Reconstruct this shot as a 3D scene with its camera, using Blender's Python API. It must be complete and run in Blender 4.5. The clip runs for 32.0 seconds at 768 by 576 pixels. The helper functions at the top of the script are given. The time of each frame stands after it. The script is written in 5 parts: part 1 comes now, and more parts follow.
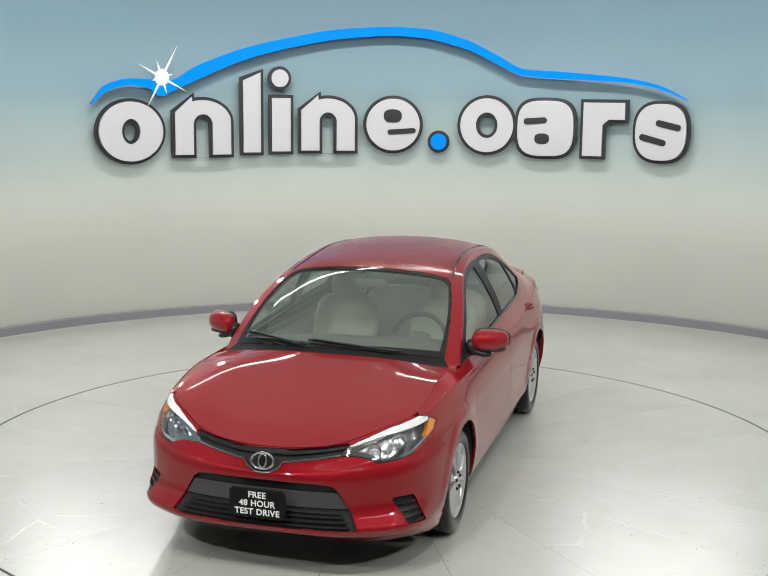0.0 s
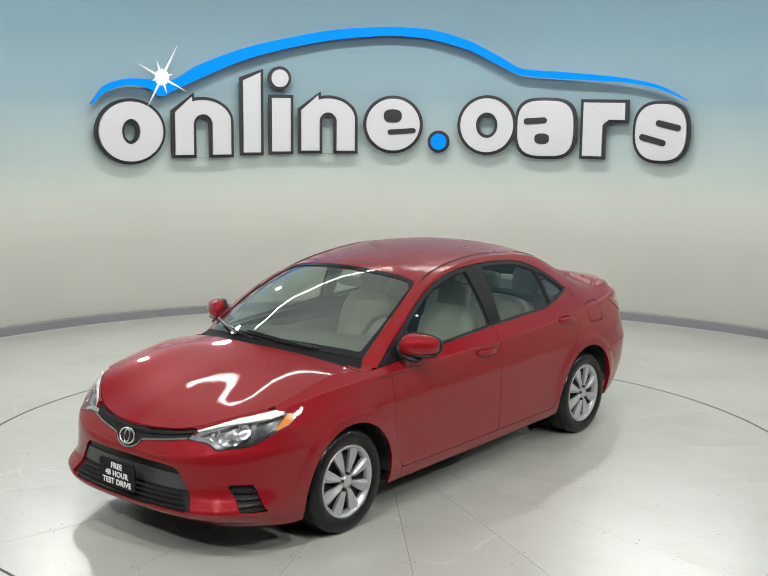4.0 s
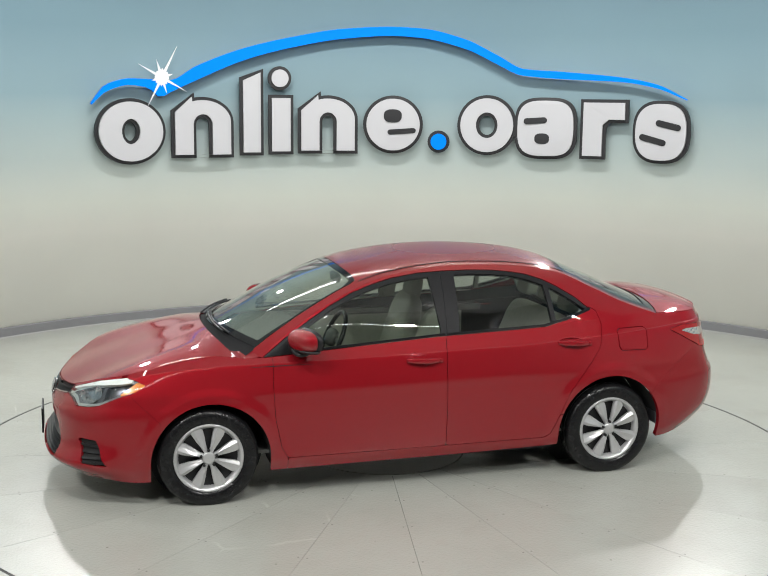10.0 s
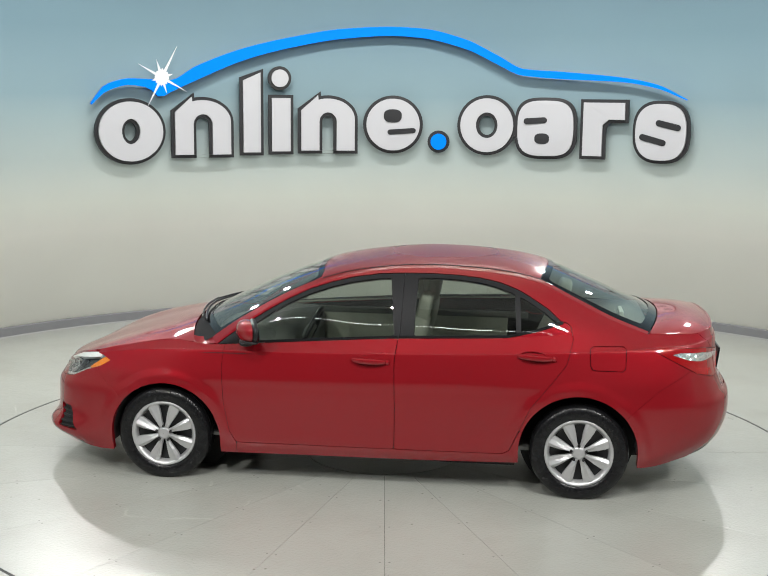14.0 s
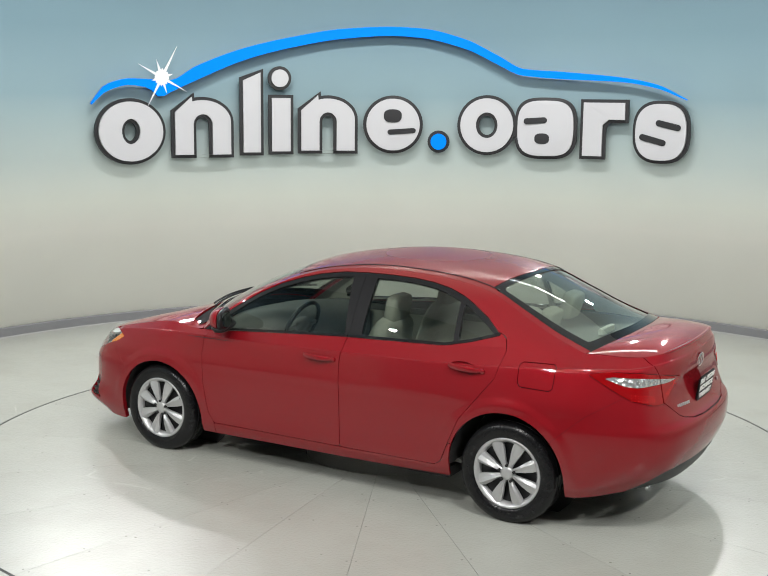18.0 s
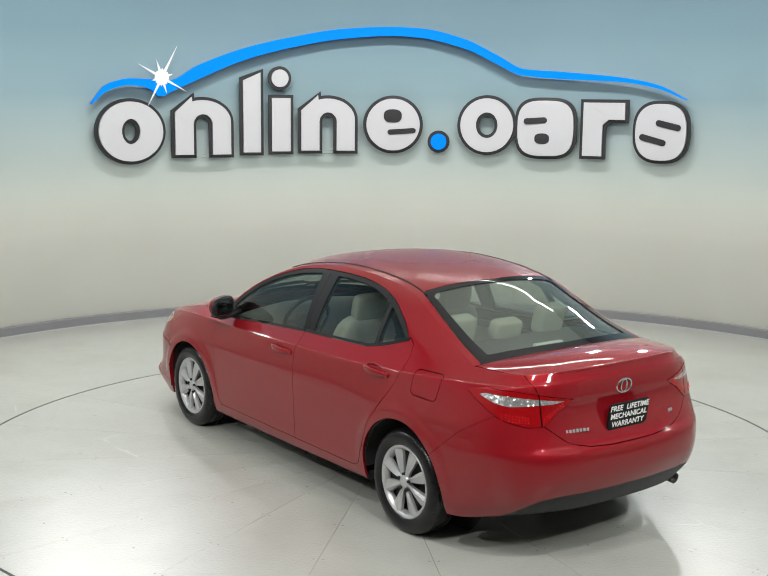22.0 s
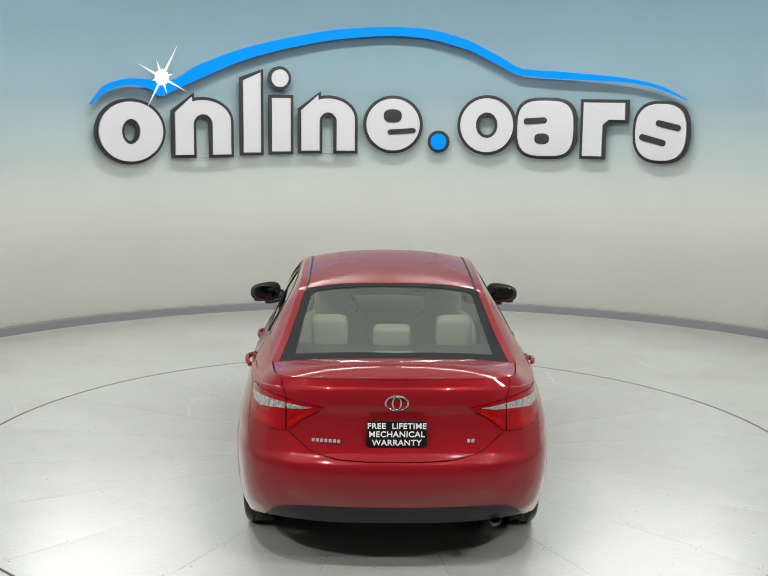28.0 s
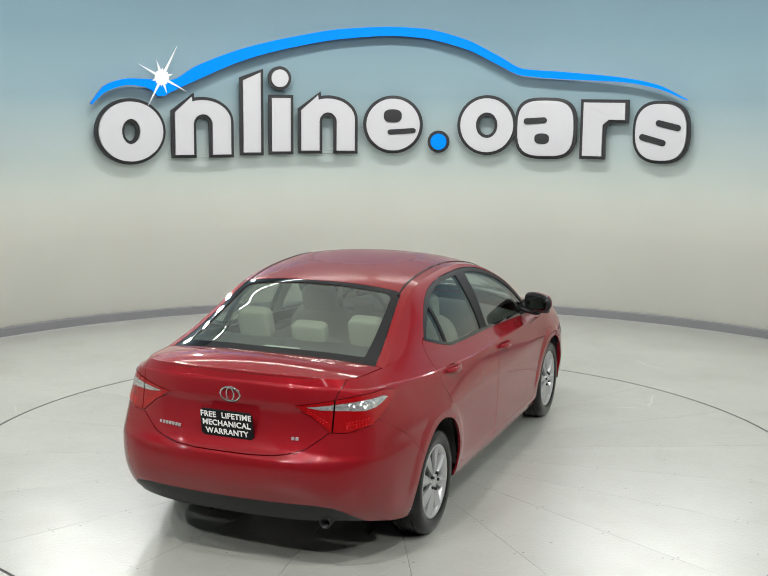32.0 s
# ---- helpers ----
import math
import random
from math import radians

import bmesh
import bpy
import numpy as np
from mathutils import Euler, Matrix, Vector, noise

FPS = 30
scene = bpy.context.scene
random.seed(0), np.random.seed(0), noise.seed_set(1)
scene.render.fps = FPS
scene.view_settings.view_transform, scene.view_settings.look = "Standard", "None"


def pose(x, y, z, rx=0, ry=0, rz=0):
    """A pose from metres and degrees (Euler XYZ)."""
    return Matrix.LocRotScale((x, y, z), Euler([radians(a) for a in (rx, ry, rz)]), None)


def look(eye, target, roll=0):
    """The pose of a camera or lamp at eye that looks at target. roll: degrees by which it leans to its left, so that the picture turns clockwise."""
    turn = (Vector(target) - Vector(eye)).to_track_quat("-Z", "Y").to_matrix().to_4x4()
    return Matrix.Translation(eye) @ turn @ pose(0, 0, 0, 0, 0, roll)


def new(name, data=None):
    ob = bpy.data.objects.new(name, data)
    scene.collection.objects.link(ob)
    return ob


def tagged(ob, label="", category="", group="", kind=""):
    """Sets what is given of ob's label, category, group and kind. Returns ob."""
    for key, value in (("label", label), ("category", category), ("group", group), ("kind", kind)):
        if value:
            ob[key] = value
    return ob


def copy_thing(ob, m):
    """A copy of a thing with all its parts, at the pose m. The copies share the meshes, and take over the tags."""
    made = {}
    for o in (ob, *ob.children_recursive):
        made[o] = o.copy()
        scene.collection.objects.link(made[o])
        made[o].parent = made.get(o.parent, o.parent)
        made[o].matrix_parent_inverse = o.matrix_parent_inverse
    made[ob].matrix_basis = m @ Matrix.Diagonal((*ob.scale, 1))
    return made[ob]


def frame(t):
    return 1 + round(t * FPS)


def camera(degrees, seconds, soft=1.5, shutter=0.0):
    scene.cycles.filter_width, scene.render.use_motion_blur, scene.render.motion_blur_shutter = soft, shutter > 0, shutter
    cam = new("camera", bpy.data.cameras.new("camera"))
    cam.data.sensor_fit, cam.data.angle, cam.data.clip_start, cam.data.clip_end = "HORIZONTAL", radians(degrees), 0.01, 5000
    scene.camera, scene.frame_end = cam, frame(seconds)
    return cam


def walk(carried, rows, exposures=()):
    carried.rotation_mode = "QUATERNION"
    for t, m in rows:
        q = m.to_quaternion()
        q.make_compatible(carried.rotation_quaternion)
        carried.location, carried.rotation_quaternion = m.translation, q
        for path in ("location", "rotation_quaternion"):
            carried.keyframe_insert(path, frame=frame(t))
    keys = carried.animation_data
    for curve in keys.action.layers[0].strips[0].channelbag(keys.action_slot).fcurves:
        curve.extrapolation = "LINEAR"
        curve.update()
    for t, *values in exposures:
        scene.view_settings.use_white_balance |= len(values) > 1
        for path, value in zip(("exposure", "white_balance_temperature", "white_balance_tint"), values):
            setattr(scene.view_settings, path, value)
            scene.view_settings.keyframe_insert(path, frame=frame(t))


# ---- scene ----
# ---- camera ----
cam = camera(36.94, 32.0, soft=1.1)
EYE = (0.0, -7.969, 2.514)
VIEW = Matrix((( .99994593, -.01023843, .0018213), (.00349013, .16543023, -.98621532), (.009796, .98616835, .16545702))).to_4x4()
STAND = Matrix.Translation(EYE) @ VIEW
walk(cam, [(0, STAND), (32, STAND)])

# ---- light ----
world = bpy.data.worlds.new("studio")
scene.world = world
world.use_nodes = True
world.node_tree.nodes["Background"].inputs["Color"].default_value = (.9, .95, 1, 1)
world.node_tree.nodes["Background"].inputs["Strength"].default_value = 0.02
scene.view_settings.exposure = 0.2
CEILING = 5.2


def area_lamp(name, at, aim, sx, sy, watts, colour=(.985, .985, .96), spread=180):
    data = bpy.data.lights.new(name, "AREA")
    data.shape, data.size, data.size_y, data.energy, data.color, data.spread = ("DISK" if sx == sy else "RECTANGLE"), sx, sy, watts, colour, radians(spread)
    ob = new(name, data)
    ob.matrix_world = look(at, aim)
    return ob


# ---- materials ----
def material(name, colour, rough=.5, metal=0.0, coat=0.0, spec=.5):
    m = bpy.data.materials.new(name)
    m.use_nodes = True
    b = m.node_tree.nodes["Principled BSDF"]
    b.inputs["Base Color"].default_value = (*colour, 1)
    b.inputs["Roughness"].default_value = rough
    b.inputs["Metallic"].default_value = metal
    b.inputs["Coat Weight"].default_value = coat
    b.inputs["Coat Roughness"].default_value = .03
    b.inputs["Specular IOR Level"].default_value = spec
    return m


def node(m, kind, **values):
    n = m.node_tree.nodes.new(kind)
    for k, v in values.items():
        n.inputs[k.replace("_", " ")].default_value = v
    return n


def link(m, a, b):
    m.node_tree.links.new(a, b)


def bsdf(m):
    return m.node_tree.nodes["Principled BSDF"]


def ramp(m, fac, stops):
    n = m.node_tree.nodes.new("ShaderNodeValToRGB")
    while len(n.color_ramp.elements) < len(stops):
        n.color_ramp.elements.new(.5)
    for e, (p, c) in zip(n.color_ramp.elements, stops):
        e.position, e.color = p, (*c, 1)
    link(m, fac, n.inputs["Fac"])
    return n.outputs["Color"]


def grain(m, scale, low, high, detail=4.0, coords="Object"):
    """Noise in metres, remapped to low .. high."""
    tc = m.node_tree.nodes.new("ShaderNodeTexCoord")
    n = node(m, "ShaderNodeTexNoise", Scale=scale, Detail=detail)
    link(m, tc.outputs[coords], n.inputs["Vector"])
    r = node(m, "ShaderNodeMapRange", From_Min=.3, From_Max=.7, To_Min=low, To_Max=high)
    link(m, n.outputs["Fac"], r.inputs["Value"])
    return r.outputs["Result"]


def bump(m, height, strength, distance):
    b = node(m, "ShaderNodeBump", Strength=strength, Distance=distance)
    link(m, height, b.inputs["Height"])
    link(m, b.outputs["Normal"], bsdf(m).inputs["Normal"])


def tint(m, colour_out, fac, other):
    """Mix a colour by a factor into the base colour."""
    mix = m.node_tree.nodes.new("ShaderNodeMix")
    mix.data_type = "RGBA"
    link(m, fac, mix.inputs[0])
    mix.inputs[6].default_value = (*colour_out, 1)
    mix.inputs[7].default_value = (*other, 1)
    link(m, mix.outputs[2], bsdf(m).inputs["Base Color"])
    return mix


def floor_material():
    m = material("coated_concrete", (.38, .38, .35), .55)
    # each slab has its own stretch of the pattern
    tc = m.node_tree.nodes.new("ShaderNodeTexCoord")
    info = m.node_tree.nodes.new("ShaderNodeObjectInfo")
    far = node(m, "ShaderNodeVectorMath")
    far.operation = "MULTIPLY"
    link(m, info.outputs["Random"], far.inputs[0])
    far.inputs[1].default_value = (31, 57, 11)
    place = node(m, "ShaderNodeVectorMath")
    place.operation = "ADD"
    link(m, tc.outputs["Object"], place.inputs[0])
    link(m, far.outputs[0], place.inputs[1])

    def noise(scale, detail, low, high, lo=.3, hi=.7):
        n = node(m, "ShaderNodeTexNoise", Scale=scale, Detail=detail)
        link(m, place.outputs[0], n.inputs["Vector"])
        r = node(m, "ShaderNodeMapRange", From_Min=lo, From_Max=hi, To_Min=low, To_Max=high)
        link(m, n.outputs["Fac"], r.inputs["Value"])
        return r.outputs["Result"]

    # broad cloudy wear, scuffs, sparse dark specks and grimy smears
    soft = ramp(m, noise(.8, 2, 0, 1, .2, .8), [(0, (.345, .352, .318)), (1, (.395, .402, .366))])
    vo = node(m, "ShaderNodeTexVoronoi", Scale=5.5, Randomness=1.0)
    link(m, place.outputs[0], vo.inputs["Vector"])
    spot = ramp(m, vo.outputs["Distance"], [(0, (.45, .43, .40)), (.028, (.55, .53, .5)), (.05, (1, 1, 1)), (1, (1, 1, 1))])
    scuff = ramp(m, noise(6, 3, 0, 1), [(0, (.975, .972, .966)), (.5, (1, 1, 1)), (1, (1, 1, 1))])
    smear = ramp(m, noise(1.7, 3, 0, 1, .50, .85), [(0, (1, 1, 1)), (1, (.90, .89, .87))])
    out = soft
    for other in (spot, scuff, smear):
        mul = m.node_tree.nodes.new("ShaderNodeMix")
        mul.data_type, mul.blend_type = "RGBA", "MULTIPLY"
        mul.inputs[0].default_value = 1
        link(m, out, mul.inputs[6])
        link(m, other, mul.inputs[7])
        out = mul.outputs[2]
    # thin pale hairline cracks, broken up
    bend = node(m, "ShaderNodeTexNoise", Scale=3.0, Detail=3.0)
    link(m, place.outputs[0], bend.inputs["Vector"])
    warp = node(m, "ShaderNodeVectorMath")
    warp.operation = "MULTIPLY_ADD"
    link(m, bend.outputs["Color"], warp.inputs[0])
    warp.inputs[1].default_value = (.16, .16, 0)
    link(m, place.outputs[0], warp.inputs[2])
    crack = node(m, "ShaderNodeTexVoronoi", Scale=.75)
    crack.feature = "DISTANCE_TO_EDGE"
    link(m, warp.outputs[0], crack.inputs["Vector"])
    thin = node(m, "ShaderNodeMapRange", From_Min=.002, From_Max=.008, To_Min=1, To_Max=0)
    link(m, crack.outputs["Distance"], thin.inputs["Value"])
    some = node(m, "ShaderNodeMath")
    some.operation = "MULTIPLY"
    link(m, thin.outputs["Result"], some.inputs[0])
    link(m, noise(1.3, 2, 0, .45, .60, .70), some.inputs[1])
    mix = m.node_tree.nodes.new("ShaderNodeMix")
    mix.data_type = "RGBA"
    link(m, some.outputs[0], mix.inputs[0])
    link(m, out, mix.inputs[6])
    mix.inputs[7].default_value = (.58, .57, .52, 1)
    link(m, mix.outputs[2], bsdf(m).inputs["Base Color"])
    # a clear epoxy coat with an orange-peel skin
    b = bsdf(m)
    b.inputs["Specular IOR Level"].default_value = .25
    b.inputs["Coat Weight"].default_value = 1.0
    b.inputs["Coat IOR"].default_value = 1.5
    b.inputs["Coat Roughness"].default_value = .27
    peel = node(m, "ShaderNodeBump", Strength=1.0, Distance=.0012)
    link(m, noise(58, 2, 0, 1), peel.inputs["Height"])
    link(m, peel.outputs["Normal"], b.inputs["Coat Normal"])
    return m


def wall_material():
    m = material("gradient_wall", (.8, .8, .76), .75)
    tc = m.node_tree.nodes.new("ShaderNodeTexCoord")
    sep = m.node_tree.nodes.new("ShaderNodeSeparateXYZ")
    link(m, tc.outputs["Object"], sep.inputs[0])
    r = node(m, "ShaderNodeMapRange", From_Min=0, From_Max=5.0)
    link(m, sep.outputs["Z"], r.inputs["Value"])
    # warm white to blue fade, set in the base colour by height
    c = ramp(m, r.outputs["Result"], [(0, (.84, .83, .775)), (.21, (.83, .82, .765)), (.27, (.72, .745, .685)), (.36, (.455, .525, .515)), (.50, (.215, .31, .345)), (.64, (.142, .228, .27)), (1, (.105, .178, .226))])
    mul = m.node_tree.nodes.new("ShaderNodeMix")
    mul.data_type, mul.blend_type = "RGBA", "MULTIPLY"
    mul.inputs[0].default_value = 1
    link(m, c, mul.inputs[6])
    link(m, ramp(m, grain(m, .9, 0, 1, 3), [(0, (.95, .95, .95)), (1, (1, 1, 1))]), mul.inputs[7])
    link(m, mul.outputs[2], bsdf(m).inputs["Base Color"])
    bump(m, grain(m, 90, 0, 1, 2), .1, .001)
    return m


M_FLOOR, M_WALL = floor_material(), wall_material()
M_BASE = material("grey_vinyl", (.17, .17, .178), .5)
M_CEIL = material("ceiling_paint", (.85, .85, .84), .9)
M_BACK = material("studio_paint", (.32, .32, .32), .9)
M_HALL = material("hall_concrete", (.27, .27, .25), .5)
M_BEAD = material("pale_sealant", (.27, .27, .26), .7)
M_SEAM = material("dark_joint", (.05, .05, .05), .8)


# ---- mesh helpers ----
def mesh_of(name, verts, faces, mat, smooth=True):
    me = bpy.data.meshes.new(name)
    me.from_pydata([tuple(map(float, v)) for v in verts], [], [tuple(int(i) for i in f) for f in faces])
    me.materials.append(mat)
    if smooth:
        me.polygons.foreach_set("use_smooth", [True] * len(me.polygons))
    me.update()
    return me


def put(name, verts, faces, mat, parent=None, label="", smooth=True, kind=""):
    ob = new(name, mesh_of(name, verts, faces, mat, smooth))
    if parent is not None:
        ob.parent = parent
    return tagged(ob, label, kind=kind)


def grid_faces(nu, nv, close_u=False, close_v=False):
    f = []
    for i in range(nu if close_u else nu - 1):
        for j in range(nv if close_v else nv - 1):
            a, b = i * nv + j, ((i + 1) % nu) * nv + j
            c, d = ((i + 1) % nu) * nv + (j + 1) % nv, i * nv + (j + 1) % nv
            f.append((a, b, c, d))
    return f


def from_bm(name, bm, mat, parent=None, label="", smooth=False):
    me = bpy.data.meshes.new(name)
    bm.normal_update()
    bm.to_mesh(me)
    bm.free()
    me.materials.append(mat)
    if smooth:
        me.polygons.foreach_set("use_smooth", [True] * len(me.polygons))
    ob = new(name, me)
    if parent is not None:
        ob.parent = parent
    return tagged(ob, label)


def box_bm(cx, cy, cz, sx, sy, sz, bev=.0, seg=2, m=None):
    bm = bmesh.new()
    bmesh.ops.create_cube(bm, size=1)
    bmesh.ops.transform(bm, verts=bm.verts, matrix=Matrix.Translation((cx, cy, cz)) @ Matrix.Diagonal((sx, sy, sz, 1)))
    if bev:
        bmesh.ops.bevel(bm, geom=bm.edges[:], offset=bev, segments=seg, profile=.7, affect="EDGES")
    if m is not None:
        bmesh.ops.transform(bm, verts=bm.verts, matrix=m)
    return bm


# ---- the studio ----
WALL_C, WALL_R, DISC_R = (.18, .06), 5.47, 2.995
ARC = radians(128)


def studio():
    # floor round the turntable, out to the walls and behind the camera
    n = 128
    ins = [(DISC_R * math.sin(a), DISC_R * math.cos(a), 0) for a in np.linspace(0, 2 * math.pi, n, endpoint=False)]
    low = [(x, y, -.03) for x, y, _ in ins]
    rim = []
    for x, y, _ in ins:
        k = 14 / max(abs(x), abs(y))
        rim.append((x * k, y * k, 0))
    f = [(i, n + i, n + (i + 1) % n, (i + 1) % n) for i in range(n)] + [(i, (i + 1) % n, 2 * n + (i + 1) % n, 2 * n + i) for i in range(n)]
    put("floor", ins + rim + low, f, M_FLOOR, smooth=False, kind="structure", label="glossy pale coated concrete studio floor")
    # the curved wall, with thickness
    a = np.linspace(-ARC, ARC, 97)
    prof = [(WALL_R, 0), (WALL_R, CEILING), (WALL_R + .15, CEILING), (WALL_R + .15, 0)]
    v = [(WALL_C[0] + r * math.sin(t), WALL_C[1] + r * math.cos(t), z) for t in a for r, z in prof]
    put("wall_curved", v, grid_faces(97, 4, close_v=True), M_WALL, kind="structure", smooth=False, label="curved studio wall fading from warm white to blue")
    bpy.data.objects["wall_curved"].data.polygons.foreach_set("use_smooth", [True] * (96 * 4))
    prof = [(WALL_R - .002, .002), (WALL_R - .014, .002), (WALL_R - .014, .098), (WALL_R - .008, .108), (WALL_R - .002, .108)]
    v = [(WALL_C[0] + r * math.sin(t), WALL_C[1] + r * math.cos(t), z) for t in a for r, z in prof]
    put("baseboard", v, grid_faces(97, 5, close_v=True), M_BASE, kind="structure", label="grey vinyl baseboard along the curved wall", smooth=False)
    # pale bead of sealant along the baseboard's foot
    prof = [(WALL_R - .015, .001), (WALL_R - .030, .001), (WALL_R - .024, .009), (WALL_R - .015, .014)]
    v = [(WALL_C[0] + r * math.sin(t), WALL_C[1] + r * math.cos(t), z) for t in a for r, z in prof]
    put("trim_sealant", v, grid_faces(97, 4, close_v=True), M_BEAD, kind="structure", label="pale sealant bead along the baseboard", smooth=False)
    # dark rubber joint between floor and turntable
    a = np.linspace(0, 2 * math.pi, 128, endpoint=False)
    v = [(r * math.cos(t), r * math.sin(t), z) for t in a for r, z in ((DISC_R - .027, -.002), (DISC_R - .001, -.002), (DISC_R - .001, -.02), (DISC_R - .027, -.02))]
    put("trim_joint", v, grid_faces(128, 4, True, True), M_SEAM, kind="structure", label="dark joint round the turntable", smooth=False)
    # hall behind the camera
    ex, ey = WALL_R * math.sin(ARC), WALL_C[1] + WALL_R * math.cos(ARC)
    for nm, x0, x1, y0, y1 in (("wall_west", WALL_C[0] - ex - .15, WALL_C[0] - ex, -11, ey), ("wall_east", WALL_C[0] + ex, WALL_C[0] + ex + .15, -11, ey), ("wall_south", WALL_C[0] - ex - .15, WALL_C[0] + ex + .15, -11.15, -11.002)):
        ob = from_bm(nm, box_bm((x0 + x1) / 2, (y0 + y1) / 2, CEILING / 2, x1 - x0, y1 - y0, CEILING), M_BACK)
        tagged(ob, "plain grey studio wall", kind="structure")
    # darker sheet over the unseen floor, added to darken the doors' reflections
    ob = from_bm("floor_hall", box_bm(WALL_C[0], -7.05, .002, 2 * ex, 7.9, .004), M_HALL)
    tagged(ob, "unseen dark hall floor added to darken reflections in the car", kind="structure")
    # likewise an added darker sheet under the unseen ceiling
    ob = from_bm("ceiling_hall", box_bm(WALL_C[0], -7.9, CEILING - .011, 2 * ex, 6.2, .02), M_BACK)
    tagged(ob, "unseen dark hall ceiling added to darken reflections in the car", kind="structure")
    ob = from_bm("ceiling", box_bm(0, -3, CEILING + .08, 14, 18, .15), M_CEIL)
    tagged(ob, "plain studio ceiling", kind="structure")


studio()

# turntable flush in the floor, turning with the car
M_TABLE = M_FLOOR
M_SCREW = material("dull_steel", (.20, .19, .18), .5, .4)
turntable = new("turntable")
tagged(turntable, "round turntable flush in the floor with pale coated segments", "turntable")


def table_parts():
    r1, r0, n = DISC_R - .028, .56, 20
    prof = np.linspace(0, 1, 9)
    a0, a1 = 0, 2 * math.pi / n
    g = .0010
    shift = np.array([math.cos(a1 / 2), math.sin(a1 / 2)]) * g / math.sin(a1 / 2)
    arc = [a0 + (a1 - a0) * t for t in prof]
    edge = [(r0 * math.cos(a), r0 * math.sin(a)) for a in arc] + [(r1 * math.cos(a), r1 * math.sin(a)) for a in arc[::-1]]
    top = [(x + shift[0], y + shift[1], 0) for x, y in edge]
    low = [(x, y, -.03) for x, y, _ in top]
    m = len(top)
    seg = mesh_of("floor_segment", top + low, [tuple(range(m))[::-1]] + [(i, (i + 1) % m, m + (i + 1) % m, m + i) for i in range(m)], M_TABLE, False)
    c = [(.0045 * math.cos(t), .0045 * math.sin(t), .0012) for t in np.linspace(0, 2 * math.pi, 10, endpoint=False)]
    screw = mesh_of("screw", c + [(x * 1.4, y * 1.4, 0) for x, y, _ in c], [tuple(range(10))] + [(i, 10 + i, 10 + (i + 1) % 10, (i + 1) % 10) for i in range(10)], M_SCREW, False)
    for k in range(n):
        t = radians(79.6) + k * a1
        ob = new("floor_segment", seg)
        ob.parent, ob.matrix_local = turntable, Matrix.Rotation(t, 4, "Z")
        for r in (1.06, 1.51, 2.03, 2.52, 2.9):
            for side in (-.026, .026):
                ob = new("screw", screw)
                ob.parent, ob.matrix_local = turntable, Matrix.Rotation(t, 4, "Z") @ Matrix.Translation((r, side, 0))
    c = [(.557 * math.cos(t), .557 * math.sin(t), 0) for t in np.linspace(0, 2 * math.pi, 72, endpoint=False)]
    put("centre_plate", c + [(x, y, -.03) for x, y, _ in c], [tuple(range(72))] + [(i, 72 + i, 72 + (i + 1) % 72, (i + 1) % 72) for i in range(72)], M_TABLE, turntable, smooth=False)
    c = [(2.99 * math.cos(t), 2.99 * math.sin(t), -.031) for t in np.linspace(0, 2 * math.pi, 72, endpoint=False)]
    put("pit_bottom", c + [(x, y, -.06) for x, y, _ in c], [tuple(range(72)), tuple(range(143, 71, -1))] + [(i, 72 + i, 72 + (i + 1) % 72, (i + 1) % 72) for i in range(72)], M_SEAM, turntable, smooth=False)


table_parts()

# ---- the wall sign ----
M_WHITE = material("white_acrylic", (.47, .465, .485), .4)
M_SPARK = material("white_sparkle_film", (.72, .72, .73), .4)
M_BLACK = material("black_acrylic", (.012, .012, .014), .4)
M_BLUE = material("blue_acrylic", (.0, .21, .95), .5, 0, 0, .05)
sign = new("wall_sign")
sign.location = (WALL_C[0], WALL_C[1], 0)
tagged(sign, "raised white and black shapes under a blue swoosh on the wall", "sign")


def wrap(s, z, d):
    """Arc length, height and distance off the wall -> the sign's space."""
    a = s / 5.38
    return ((WALL_R - d) * math.sin(a), (WALL_R - d) * math.cos(a), z)


def plate(name, outer, inner, d0, d1, mat, parent, label=""):
    """A raised plate: an outline, or a strip between two outlines of equal length (closed ring or open band)."""
    n = len(outer)
    if inner is None:
        v = [wrap(s, z, d1) for s, z in outer] + [wrap(s, z, d0) for s, z in outer]
        f = [tuple(range(n)), tuple(range(2 * n - 1, n - 1, -1))] + [(i, n + i, n + (i + 1) % n, (i + 1) % n) for i in range(n)]
    else:
        v = [wrap(s, z, d) for d in (d1, d0) for s, z in list(outer) + list(inner)]
        closed = inner is not None and name != "band"
        f = []
        for i in range(n if closed else n - 1):
            j = (i + 1) % n
            f += [(i, j, n + j, n + i), (2 * n + j, 2 * n + i, 3 * n + i, 3 * n + j), (j, i, 2 * n + i, 2 * n + j), (n + i, n + j, 3 * n + j, 3 * n + i)]
        if not closed:
            f += [(0, n, 3 * n, 2 * n), (n - 1, 3 * n - 1, 4 * n - 1, 2 * n - 1)]
    bm = bmesh.new()
    bv = [bm.verts.new(p) for p in v]
    for q in f:
        bm.faces.new([bv[i] for i in q])
    bmesh.ops.remove_doubles(bm, verts=bm.verts, dist=1e-5)
    bmesh.ops.recalc_face_normals(bm, faces=bm.faces)
    return from_bm(name, bm, mat, parent, label)


